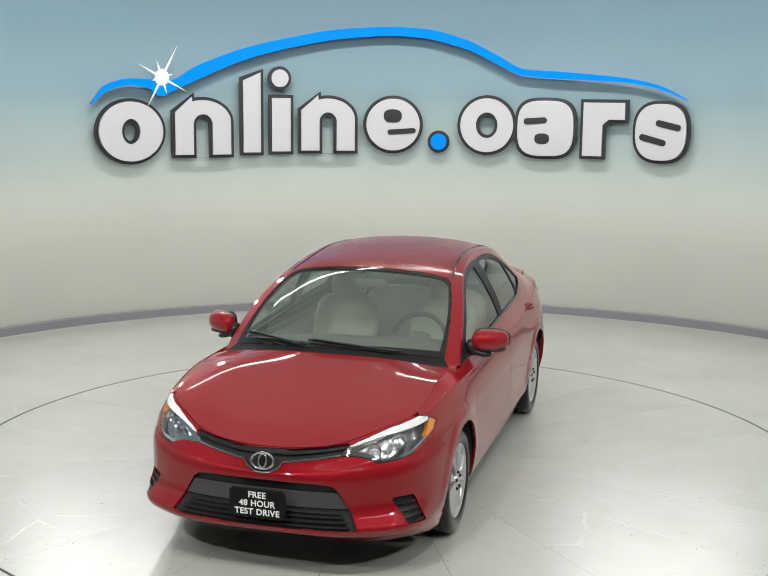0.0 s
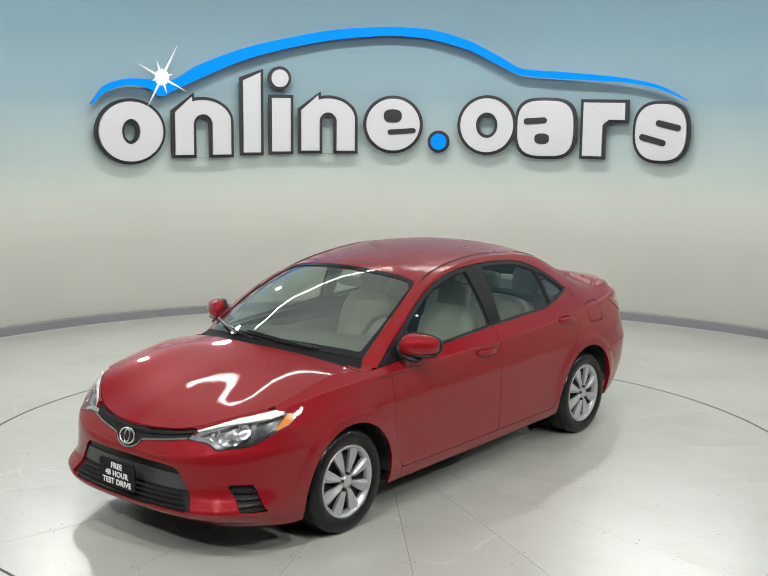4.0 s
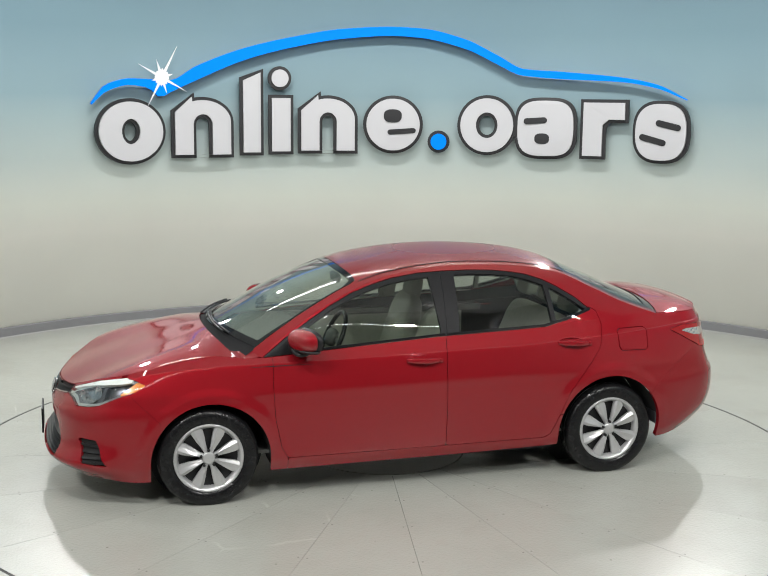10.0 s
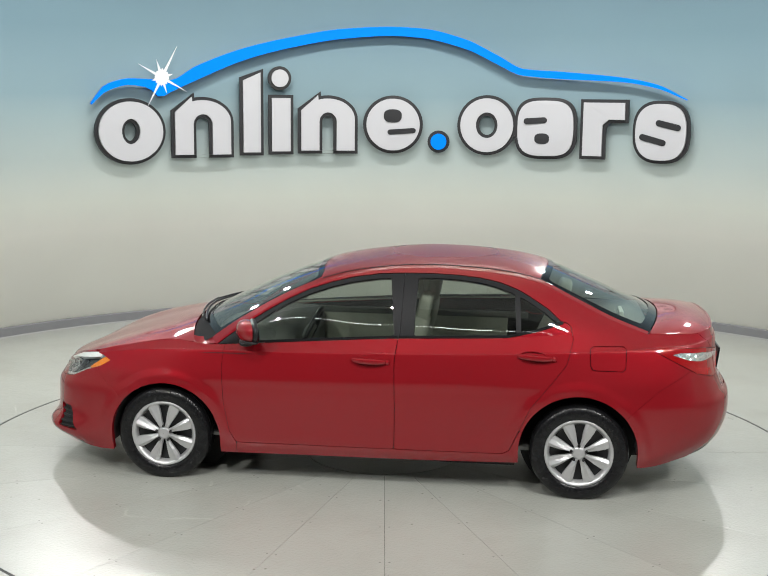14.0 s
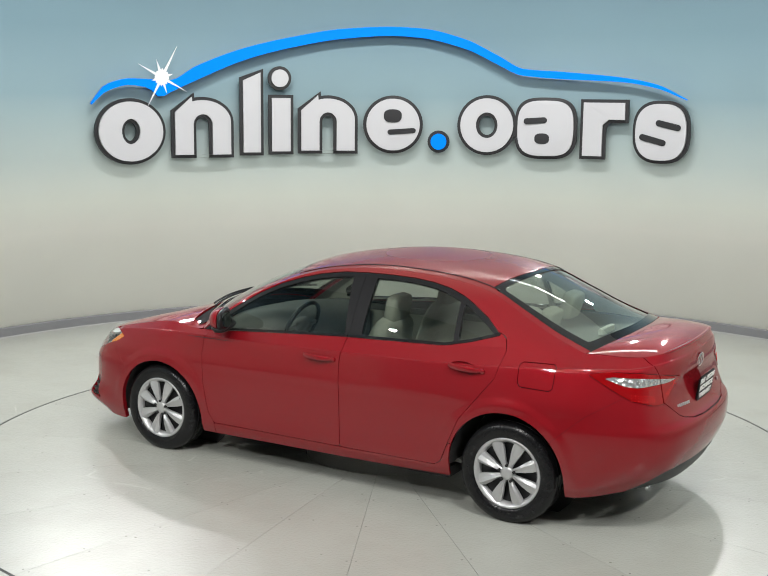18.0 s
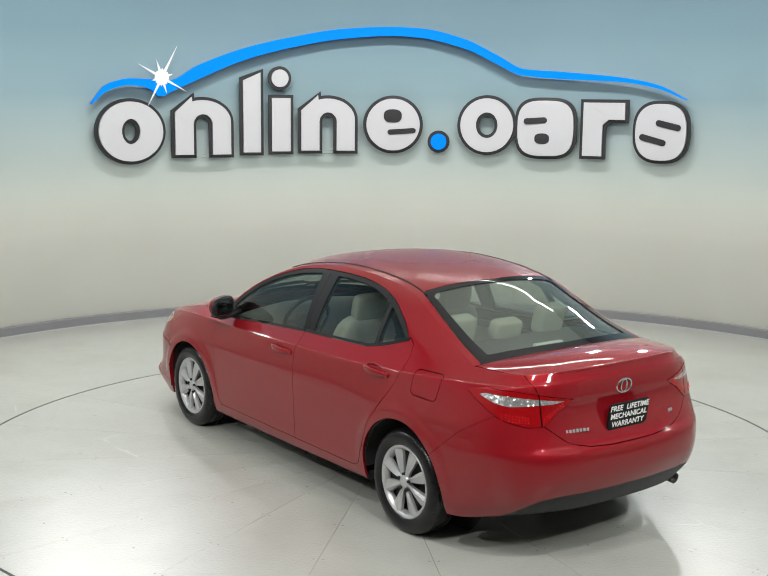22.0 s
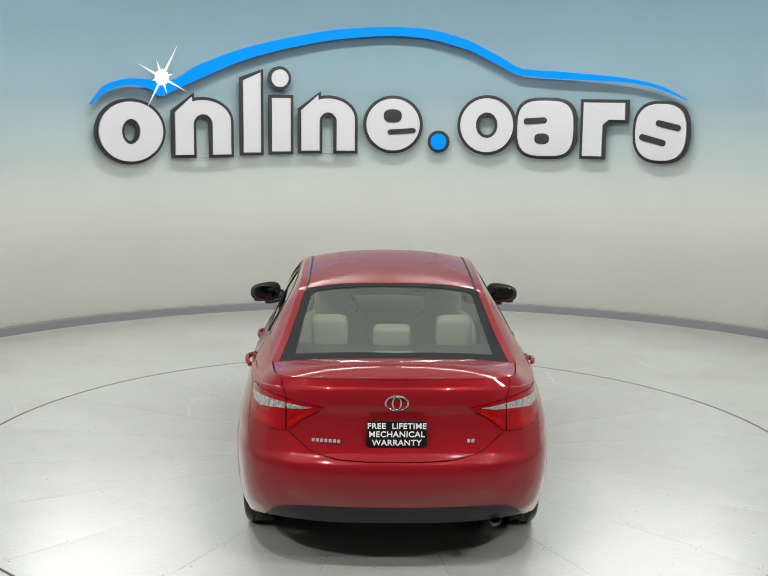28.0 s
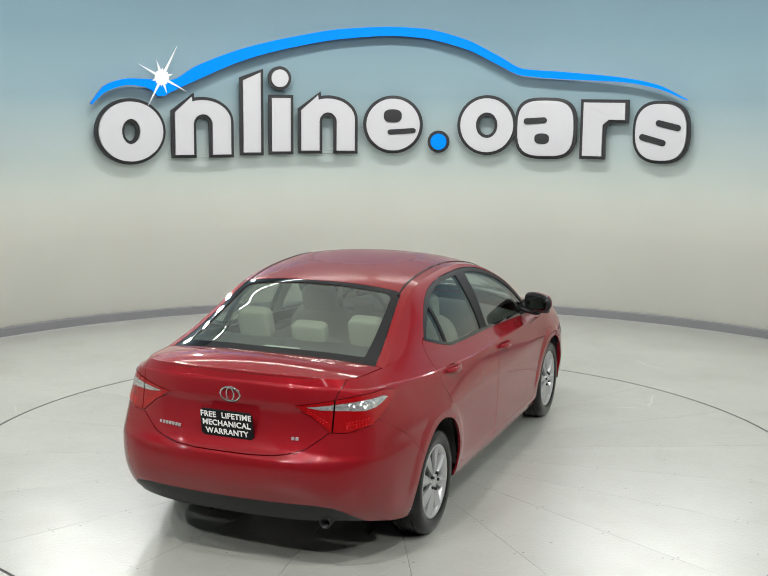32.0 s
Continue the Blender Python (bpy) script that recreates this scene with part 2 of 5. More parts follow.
def oval(cx, cz, rx, rz, n=48, p=2.0):
    out = []
    for k in range(n):
        t = 2 * math.pi * k / n
        c, s = math.cos(t), math.sin(t)
        out.append((cx + rx * math.copysign(abs(c) ** (2 / p), c), cz + rz * math.copysign(abs(s) ** (2 / p), s)))
    return out


def arch(x0, x1, z0, z1, leg, g):
    """An upside-down U: outer and inner outlines as one closed outline."""
    cx, r = (x0 + x1) / 2, (x1 - x0) / 2 + g
    ri = (x1 - x0) / 2 - leg - g
    top, k = z1 - (x1 - x0) / 2 * .75, np.linspace(math.pi, 0, 20)
    # a slanted spur on the left shoulder
    spur = [(x0 - g, z0 - g), (x0 - g, z1 - .135 + g * .6), (x0 + .195 + g * .9, z1 + .035 + g * 1.25), (x0 + .195 + g * .9, z1 - .055 + g * .9)]
    o = spur + [(cx + r * math.cos(t), top + (z1 + g - top) * math.sin(t)) for t in k[7:]] + [(x1 + g, z0 - g)]
    n = len(o) - 2
    k = np.linspace(math.pi, 0, n)
    i = [(cx - ri, z0 - g)] + [(cx + ri * math.cos(t), top - .03 + (ri * 1.05) * math.sin(t)) for t in k] + [(cx + ri, z0 - g)]
    return o, i


def build_sign():
    g, d = .036, (.085, .12, .145)

    def pair(kind, white, black, colour=M_WHITE):
        p = plate(kind, *black, d[0], d[1], M_BLACK, sign, "black outline plate")
        q = plate(kind, *white, d[1] + .001, d[2], colour, p, "raised face")
        q.name = "face"
        p.name = "outline_plate"
        return q

    def inset(face, pts):
        plate("block", pts, None, d[2] + .001, d[2] + .012, M_BLACK, face, "black inset").name = "inset"

    def slot(cx, cz, half, thick, tilt, n=10):
        """A round-ended bar, turned by tilt degrees."""
        c, s = math.cos(radians(tilt)), math.sin(radians(tilt))
        ends = [(half + thick * math.cos(t), thick * math.sin(t)) for t in np.linspace(-math.pi / 2, math.pi / 2, n)]
        ends += [(-half - thick * math.cos(t), -thick * math.sin(t)) for t in np.linspace(-math.pi / 2, math.pi / 2, n)]
        return [(cx + x * c - z * s, cz + x * s + z * c) for x, z in ends]

    def pebble(cx, cz, rx, rz, p=2.0):
        return pair("block", (oval(cx, cz, rx, rz, p=p), None), (oval(cx, cz, rx + g, rz + g, p=p), None))

    def ring(cx, cz, rx, rz, ix, iz, p=2.0):
        pair("ring", (oval(cx, cz, rx, rz, p=p), oval(cx, cz, ix, iz)), (oval(cx, cz, rx + g, rz + g, p=p), oval(cx, cz, ix - g, iz - g)))

    def block(pts_of):
        pair("block", (pts_of(0), None), (pts_of(g), None))

    ring(*SIGN["ring_a"])
    for key in ("arch_a", "arch_b"):
        x0, x1, z0, z1 = SIGN[key]
        o, i = arch(x0, x1, z0, z1, .21, g)
        p = plate("outline_plate", o, i, d[0], d[1], M_BLACK, sign, "black outline plate")
        o, i = arch(x0, x1, z0, z1, .21, 0)
        plate("face", o, i, d[1] + .001, d[2], M_WHITE, p, "raised face")
    x0, x1, z0, z1 = SIGN["bar_a"]
    block(lambda e: [(x0 - e, z0 - e), (x1 + e, z0 - e), (x1 + e, z1 + .06 + e * 1.2), (x0 - e, z1 - .03 + e)])
    x0b, x1b, z0b, z1b = SIGN["bar_b"]
    block(lambda e: [(x0b - e, z0b - e), (x1b + e, z0b - e), (x1b + e, z1b + e), (x0b - e, z1b + e)])
    cx, cz, r = SIGN["dot_a"]
    block(lambda e: oval(cx, cz, r + e, r + e, 32))
    # pierced pebbles: each a rounded face with dark insets
    x, z, rx, rz = SIGN["pebble_a"]
    f = pebble(x, z, rx, rz)
    inset(f, oval(x - .005, z + .10, .105, .075, 32, 2.6))
    inset(f, slot(x + .10, z - .075, .135, .030, 4))
    cxb, czb, rb = SIGN["dot_b"]
    pair("block", (oval(cxb, czb, rb, rb, 32), None), (oval(cxb, czb, rb + g, rb + g, 32), None), M_BLUE)
    ring(*SIGN["ring_c"])
    x, z, rx, rz = SIGN["pebble_b"]
    f = pebble(x, z, rx, rz, 3.2)
    inset(f, slot(x - .115, z + .085, .10, .034, 4))
    inset(f, oval(x - .035, z - .115, .085, .06, 32, 2.6))
    hx0, hx1, hx2, hz0, hz1, hz2 = SIGN["hook"]
    block(lambda e: [(hx0 - e, hz0 - e), (hx1 + e, hz0 - e), (hx1 + e, hz1 - e - .06), (hx1 + .07 + e * .4, hz1 - e), (hx2 + e, hz1 - e), (hx2 + e, hz2 + e), (hx0 - e, hz2 + e)])
    x, z, rx, rz = SIGN["pebble_c"]
    f = pebble(x, z, rx, rz, 2.6)
    inset(f, slot(x + .085, z + .075, .11, .034, -12))
    inset(f, slot(x - .085, z - .085, .12, .034, -14))
    # blue swoosh
    s = np.linspace(-3.58, 3.22, 100)
    us, uz = zip(*SWOOSH_TOP)
    ls, lz = zip(*SWOOSH_LOW)
    up, lo = curve_at(us, uz, s), curve_at(ls, lz, s)
    p = plate("band", list(zip(s, np.maximum(up, lo + .004))), list(zip(s, lo)), .10, .135, M_BLUE, sign, "glossy blue swoosh")
    p.name = "swoosh"
    # white sparkle on the swoosh
    cx, cz = SIGN["spark"]
    rays = [.38, .10, .20, .09, .30, .08, .12, .09, .34, .10, .18, .09, .32, .08, .13, .09]
    pts = []
    for k in range(16):
        a = radians(62) + 2 * math.pi * k / 16
        r = rays[k]
        b = a + math.pi / 16
        pts += [(cx + r * math.cos(a), cz + r * math.sin(a)), (cx + .075 * math.cos(b), cz + .075 * math.sin(b))]
    plate("sparkle", pts, None, .125, .14, M_SPARK, sign, "white pointed sparkle").name = "sparkle"


# ---- car surface: smooth rings and shells, in the car's own space (x forward, y left, z up) ----
def herm(nodes, u):
    """Catmull-Rom through the nodes (first axis), at parameters u in 0 .. len - 1."""
    P = np.asarray(nodes, float)
    n = len(P)
    u = np.clip(np.asarray(u, float), -.6, n - 1)
    i = np.clip(np.floor(u).astype(int), 0, n - 2)
    f = u - i
    E = np.concatenate([[2 * P[0] - P[1]], P, [2 * P[-1] - P[-2]]])
    if P.ndim == 2 and P.shape[1] == 3:
        for end, node_in in ((0, P[1]), (-1, P[-2])):
            if abs(P[end][1]) < 1e-6:
                E[end] = node_in * [1, -1, 1]
    a, b, c, d = E[i], E[i + 1], E[i + 2], E[i + 3]
    f = f.reshape(f.shape + (1,) * (P.ndim - 1))
    return 0.5 * (2 * b + (c - a) * f + (2 * a - 5 * b + 4 * c - d) * f ** 2 + (3 * b - a - 3 * c + d) * f ** 3)


def curve_at(xs, ys, x):
    """Smooth curve y(x) through points with rising xs (monotone Hermite)."""
    xs, ys, x = np.asarray(xs, float), np.asarray(ys, float), np.asarray(x, float)
    h = np.diff(xs)
    d = np.diff(ys) / h
    m = np.zeros_like(ys)
    m[0], m[-1] = d[0], d[-1]
    same = d[:-1] * d[1:] > 0
    m[1:-1] = np.where(same, 2 * d[:-1] * d[1:] / np.where(same, d[:-1] + d[1:], 1), 0)
    i = np.clip(np.searchsorted(xs, x) - 1, 0, len(h) - 1)
    t = np.clip((x - xs[i]) / h[i], 0, 1)
    return (ys[i] * (1 + 2 * t) * (1 - t) ** 2 + h[i] * m[i] * t * (1 - t) ** 2
            + ys[i + 1] * t * t * (3 - 2 * t) + h[i] * m[i + 1] * t * t * (t - 1))


# half rings of the lower body from the nose's middle round the left side to the tail's middle
RINGS = [
    [(2.20, 0, .205), (2.19, .35, .20), (2.11, .6, .195), (1.96, .755, .19), (1.74, .82, .17), (1.35, .835, .2), (.95, .835, .195), (.4, .835, .20),
     (-.18, .835, .205), (-.75, .835, .215), (-1.35, .84, .23), (-1.74, .815, .22), (-2.0, .715, .27), (-2.15, .58, .30), (-2.22, .35, .30), (-2.24, 0, .30)],
    [(2.33, 0, .275), (2.31, .35, .275), (2.232, .6, .28), (2.085, .775, .285), (1.765, .845, .28), (1.35, .865, .28), (.95, .858, .27), (.4, .858, .275),
     (-.18, .86, .28), (-.75, .858, .285), (-1.35, .865, .3), (-1.76, .842, .3), (-2.06, .745, .36), (-2.21, .6, .385), (-2.27, .35, .39), (-2.29, 0, .39)],
    [(2.278, 0, .375), (2.255, .35, .375), (2.17, .6, .385), (2.02, .765, .40), (1.76, .855, .42), (1.35, .878, .42), (.95, .866, .40), (.4, .866, .40),
     (-.18, .87, .41), (-.75, .868, .42), (-1.35, .882, .44), (-1.77, .858, .44), (-2.09, .765, .47), (-2.25, .6, .5), (-2.315, .35, .51), (-2.335, 0, .515)],
    [(2.275, 0, .53), (2.25, .35, .54), (2.155, .6, .56), (2.00, .77, .58), (1.75, .855, .58), (1.35, .884, .58), (.95, .872, .56), (.4, .874, .56),
     (-.18, .878, .57), (-.75, .878, .58), (-1.35, .888, .59), (-1.78, .862, .6), (-2.09, .775, .615), (-2.25, .6, .63), (-2.315, .35, .635), (-2.33, 0, .64)],
    [(2.268, 0, .565), (2.23, .355, .585), (2.125, .605, .625), (1.965, .767, .65), (1.735, .845, .65), (1.35, .878, .65), (.95, .871, .64), (.4, .876, .64),
     (-.18, .880, .65), (-.75, .880, .66), (-1.35, .883, .675), (-1.79, .850, .685), (-2.085, .763, .69), (-2.222, .59, .69), (-2.27, .35, .69), (-2.28, 0, .69)],
    [(2.255, 0, .605), (2.20, .36, .63), (2.08, .61, .685), (1.93, .76, .715), (1.72, .83, .72), (1.35, .868, .72), (.95, .868, .72), (.4, .876, .72),
     (-.18, .881, .73), (-.75, .88, .745), (-1.35, .875, .76), (-1.8, .835, .78), (-2.07, .745, .79), (-2.185, .58, .80), (-2.23, .35, .81), (-2.242, 0, .81)],
    [(2.235, 0, .66), (2.17, .365, .685), (2.01, .61, .755), (1.87, .74, .79), (1.68, .785, .825), (1.35, .825, .855), (.95, .838, .865), (.4, .853, .87),
     (-.18, .86, .885), (-.75, .858, .9), (-1.35, .83, .93), (-1.8, .775, .96), (-2.05, .70, .975), (-2.16, .55, .985), (-2.215, .35, .99), (-2.228, 0, .99)],
    [(2.218, 0, .683), (2.15, .35, .702), (1.985, .595, .78), (1.845, .705, .818), (1.65, .733, .862), (1.33, .735, .915), (1.0, .775, .90), (.4, .785, .945),
     (-.18, .79, .985), (-.75, .785, 1.005), (-1.35, .75, 1.05), (-1.75, .68, 1.05), (-2.02, .63, 1.05), (-2.14, .5, 1.062), (-2.185, .33, 1.068), (-2.205, 0, 1.072)],
]

# a tighter bend along the shoulder line
BEND = [.5, .5, .45, .35, .22, .22, .22, .22, .22, .22, .22, .28, .38, .46, .5, .5]
RINGS.insert(7, [tuple(a + (b - a) * k for a, b in zip(p, q)) for p, q, k in zip(RINGS[6], RINGS[7], BEND)])


def lower(s, v):
    """Lower body: s 0 .. 15 from nose to tail, v 0 .. 8 from sill to belt."""
    s, v = np.broadcast_arrays(np.asarray(s, float), np.asarray(v, float))
    P = np.array([herm(r, s.ravel()) for r in RINGS])
    n = len(P)
    vv = np.clip(v.ravel(), 0, n - 1)
    i = np.minimum(vv.astype(int), n - 2)
    f = (vv - i)[:, None]
    k = np.arange(len(vv))
    E = np.concatenate([[2 * P[0] - P[1]], P, [2 * P[-1] - P[-2]]])
    a, b, c, d = E[i, k], E[i + 1, k], E[i + 2, k], E[i + 3, k]
    q = 0.5 * (2 * b + (c - a) * f + (2 * a - 5 * b + 4 * c - d) * f ** 2 + (3 * b - a - 3 * c + d) * f ** 3)
    # flared lips round the wheel arches
    for cx, cz in ((1.335, .285), (-1.34, .308)):
        d = np.hypot(q[:, 0] - cx, q[:, 2] - cz)
        q[:, 1] += .009 * np.clip((.462 - d) / .045, 0, 1) * np.clip((q[:, 2] - .3) / .1, 0, 1) * (q[:, 1] > .6)
    return q.reshape(s.shape + (3,))


# centre line and rail (edge) of the upper shell: windscreen base, header, roof, rear header, backlight base
MID = [(1.30, .985), (1.05, 1.11), (.75, 1.252), (.42, 1.371), (.12, 1.432), (-.3, 1.472), (-.75, 1.458), (-1.10, 1.403), (-1.40, 1.295), (-1.65, 1.187), (-1.86, 1.102)]
RAIL = [(1.02, .755, .905), (.84, .735, 1.04), (.60, .69, 1.187), (.34, .625, 1.304), (.08, .58, 1.373), (-.3, .56, 1.412), (-.75, .555, 1.395), (-1.06, .565, 1.341), (-1.30, .60, 1.232), (-1.52, .64, 1.130), (-1.75, .68, 1.05)]


def shell(r, q):
    """Upper shell: r 0 .. 10 from the windscreen's base to the backlight's, q -1 .. 1 across."""
    r, q = np.broadcast_arrays(np.asarray(r, float), np.asarray(q, float))
    m, e = herm(MID, r.ravel()), herm(RAIL, r.ravel())
    a = np.abs(q.ravel())
    x = m[:, 0] + (e[:, 0] - m[:, 0]) * a ** 2
    z = m[:, 1] + (e[:, 2] - m[:, 1]) * (0.72 * a ** 2 + 0.28 * a ** 4)
    return np.stack([x, q.ravel() * e[:, 1], z], -1).reshape(r.shape + (3,))


def flank(r, w):
    """Side of the greenhouse: r as in shell(), w 0 (belt) .. 1 (rail); left side."""
    r, w = np.broadcast_arrays(np.asarray(r, float), np.asarray(w, float))
    e = herm(RAIL, r.ravel())
    x = e[:, 0]
    s = curve_at([-2.02, -1.75, -1.35, -.75, -.18, .4, 1.0], [12, 11, 10, 9, 8, 7, 6], x)
    b = herm(RINGS[-1], s)
    k = w.ravel()
    y = b[:, 1] + (e[:, 1] - b[:, 1]) * k + .022 * 4 * k * (1 - k) * np.clip((e[:, 2] - b[:, 2]) / .3, 0, 1)
    z = b[:, 2] + (e[:, 2] - b[:, 2]) * k
    return np.stack([b[:, 0] + (x - b[:, 0]) * k, y, z], -1).reshape(r.shape + (3,))


def bonnet(a, q):
    """Bonnet: a 0 (nose) .. 1 (cowl), q -1 .. 1 across; a Coons patch between the top rings, the cowl and the middle."""
    a, q = np.broadcast_arrays(np.asarray(a, float), np.asarray(q, float))
    A, Q, side = a.ravel(), np.abs(q.ravel()), np.sign(q.ravel())
    top, split, end = RINGS[-1], 3.4, 5.62
    nose = lambda k: herm(top, split * k)
    edge = lambda k: herm(top, split + (end - split) * k)
    corner = herm(top, np.array([end]))[0]
    cowl = lambda k: np.stack([1.27 + (corner[0] - 1.27) * k ** 2.2, corner[1] * k, .988 + (corner[2] - .988) * k ** 2.6], -1)
    xm = np.array([-2.218, -2.05, -1.8, -1.5, -1.27])
    zm = np.array([.683, .750, .832, .922, .988])
    mid = lambda k: np.stack([2.218 - .948 * k, 0 * k, curve_at(xm, zm, -(2.218 - .948 * k))], -1)
    one, zero = np.ones_like(A), np.zeros_like(A)
    a1, q1 = A[:, None], Q[:, None] ** 2
    P = ((1 - a1) * nose(Q) + a1 * cowl(Q) + (1 - q1) * mid(A) + q1 * edge(A)
         - (1 - a1) * (1 - q1) * nose(zero) - (1 - a1) * q1 * nose(one) - a1 * (1 - q1) * cowl(zero) - a1 * q1 * cowl(one))
    P[:, 2] += .009 * 4 * A * (1 - A) * (1 - Q ** 2)
    P[:, 1] *= side
    return P.reshape(a.shape + (3,))


def deck(a, q):
    """Boot lid top: a 0 (backlight base) .. 1 (lip), q -1 .. 1 across; a Coons patch between the top rings."""
    a, q = np.broadcast_arrays(np.asarray(a, float), np.asarray(q, float))
    A, Q, side = a.ravel(), np.abs(q.ravel()), np.sign(q.ravel())
    top, s0, s1 = RINGS[-1], 11.0, 12.3
    front = lambda k: shell(np.full_like(k, 10.0), k)
    edge = lambda k: herm(top, s0 + (s1 - s0) * k)
    back = lambda k: herm(top, 15 - (15 - s1) * k)
    f0, b0 = front(np.zeros(1))[0], back(np.zeros(1))[0]
    mid = lambda k: f0 + (b0 - f0) * k[:, None] + np.stack([0 * k, 0 * k, .022 * 4 * k * (1 - k)], -1)
    one, zero = np.ones_like(A), np.zeros_like(A)
    a1, q1 = A[:, None], Q[:, None] ** 2
    P = ((1 - a1) * front(Q) + a1 * back(Q) + (1 - q1) * mid(A) + q1 * edge(A)
         - (1 - a1) * (1 - q1) * front(zero) - (1 - a1) * q1 * front(one) - a1 * (1 - q1) * back(zero) - a1 * q1 * back(one))
    P[:, 1] *= side
    return P.reshape(a.shape + (3,))


SIGN = {"ring_a": (-3.145, 2.10, .365, .32, .105, .135), "arch_a": (-2.64, -2.0, 1.84, 2.44), "bar_a": (-1.855, -1.655, 1.86, 2.69), "bar_b": (-1.525, -1.31, 1.87, 2.47),
        "dot_a": (-1.43, 2.69, .098), "arch_b": (-1.185, -.565, 1.88, 2.47), "pebble_a": (-.12, 2.18, .31, .295), "dot_b": (.41, 1.99, .092),
        "ring_c": (.965, 2.185, .305, .305, .125, .145), "pebble_b": (1.64, 2.16, .32, .31), "hook": (2.07, 2.29, 2.54, 1.865, 2.27, 2.455),
        "pebble_c": (2.95, 2.145, .285, .305), "spark": (-2.78, 2.68)}
SWOOSH_TOP = [(-3.6, 2.38), (-3.40, 2.60), (-3.13, 2.665), (-2.91, 2.66), (-2.69, 2.65), (-2.38, 2.81), (-1.82, 3.02), (-1.26, 3.155), (-.70, 3.25), (-.15, 3.28), (.19, 3.265), (.69, 3.15), (1.09, 2.96), (1.37, 2.82), (1.81, 2.79), (2.48, 2.73), (2.86, 2.66), (3.22, 2.50)]
SWOOSH_LOW = [(-3.6, 2.37), (-3.40, 2.53), (-3.15, 2.595), (-2.96, 2.575), (-2.87, 2.525), (-2.80, 2.465), (-2.72, 2.505), (-2.38, 2.66), (-1.82, 2.89), (-1.26, 3.04), (-.70, 3.14), (-.14, 3.18), (.19, 3.16), (.70, 3.04), (1.09, 2.86), (1.34, 2.75), (1.82, 2.71), (2.48, 2.68), (2.86, 2.62), (3.22, 2.49)]
build_sign()

# lamps under the ceiling
for x in (-1.75, 1.75):
    area_lamp("strip_lamp", (x, 3.6, 4.6), (x * .8, 0, 0), 3.2, .03, 14)
area_lamp("strip_lamp", (0, -6.2, 4.75), (0, 2, 0), 8.4, .035, 15)
# a curved row of washers over the wall
for k in range(-3, 4):
    a = radians(16) * k
    area_lamp("wall_washer", (WALL_C[0] + 3.0 * math.sin(a), WALL_C[1] + 3.0 * math.cos(a), 4.98), (WALL_C[0] + 5.4 * math.sin(a), WALL_C[1] + 5.4 * math.cos(a), 1.4), .84, .04, 18, spread=115)
# four more out of view, added to brighten the side walls
for a in (-92, -70, 70, 92):
    a = radians(a)
    area_lamp("wall_washer", (WALL_C[0] + 3.0 * math.sin(a), WALL_C[1] + 3.0 * math.cos(a), 4.98), (WALL_C[0] + 5.4 * math.sin(a), WALL_C[1] + 5.4 * math.cos(a), 1.4), .84, .04, 18, spread=115)
# spots on a ring round the turntable and in the hall
for x in (-1, 1):
    area_lamp("spot_lamp", (x * 3.5, 3.9, 3.56), (x * 1.4, -3, 0), .13, .13, 26 - 3 * x, spread=130)
    area_lamp("spot_lamp", (x * 2.6, 4.5, 3.62), (x * 1.2, -2, 0), .13, .13, 18, spread=130)
    area_lamp("spot_lamp", (x * 4.9, .3, 3.45), (0, 0, .6), .11, .11, 14, spread=120)
    area_lamp("spot_lamp", (x * 4.3, -3.0, 3.6), (0, 0, .6), .11, .11, 16, spread=120)
    area_lamp("spot_lamp", (x * 1.3, -4.6, 5.05), (x * 1.0, -.9, .2), .14, .14, 44, spread=120)
    area_lamp("spot_lamp", (x * 3.6, -6.2, 4.85), (x * 1.6, 1.6, .6), .14, .14, 64, spread=110)


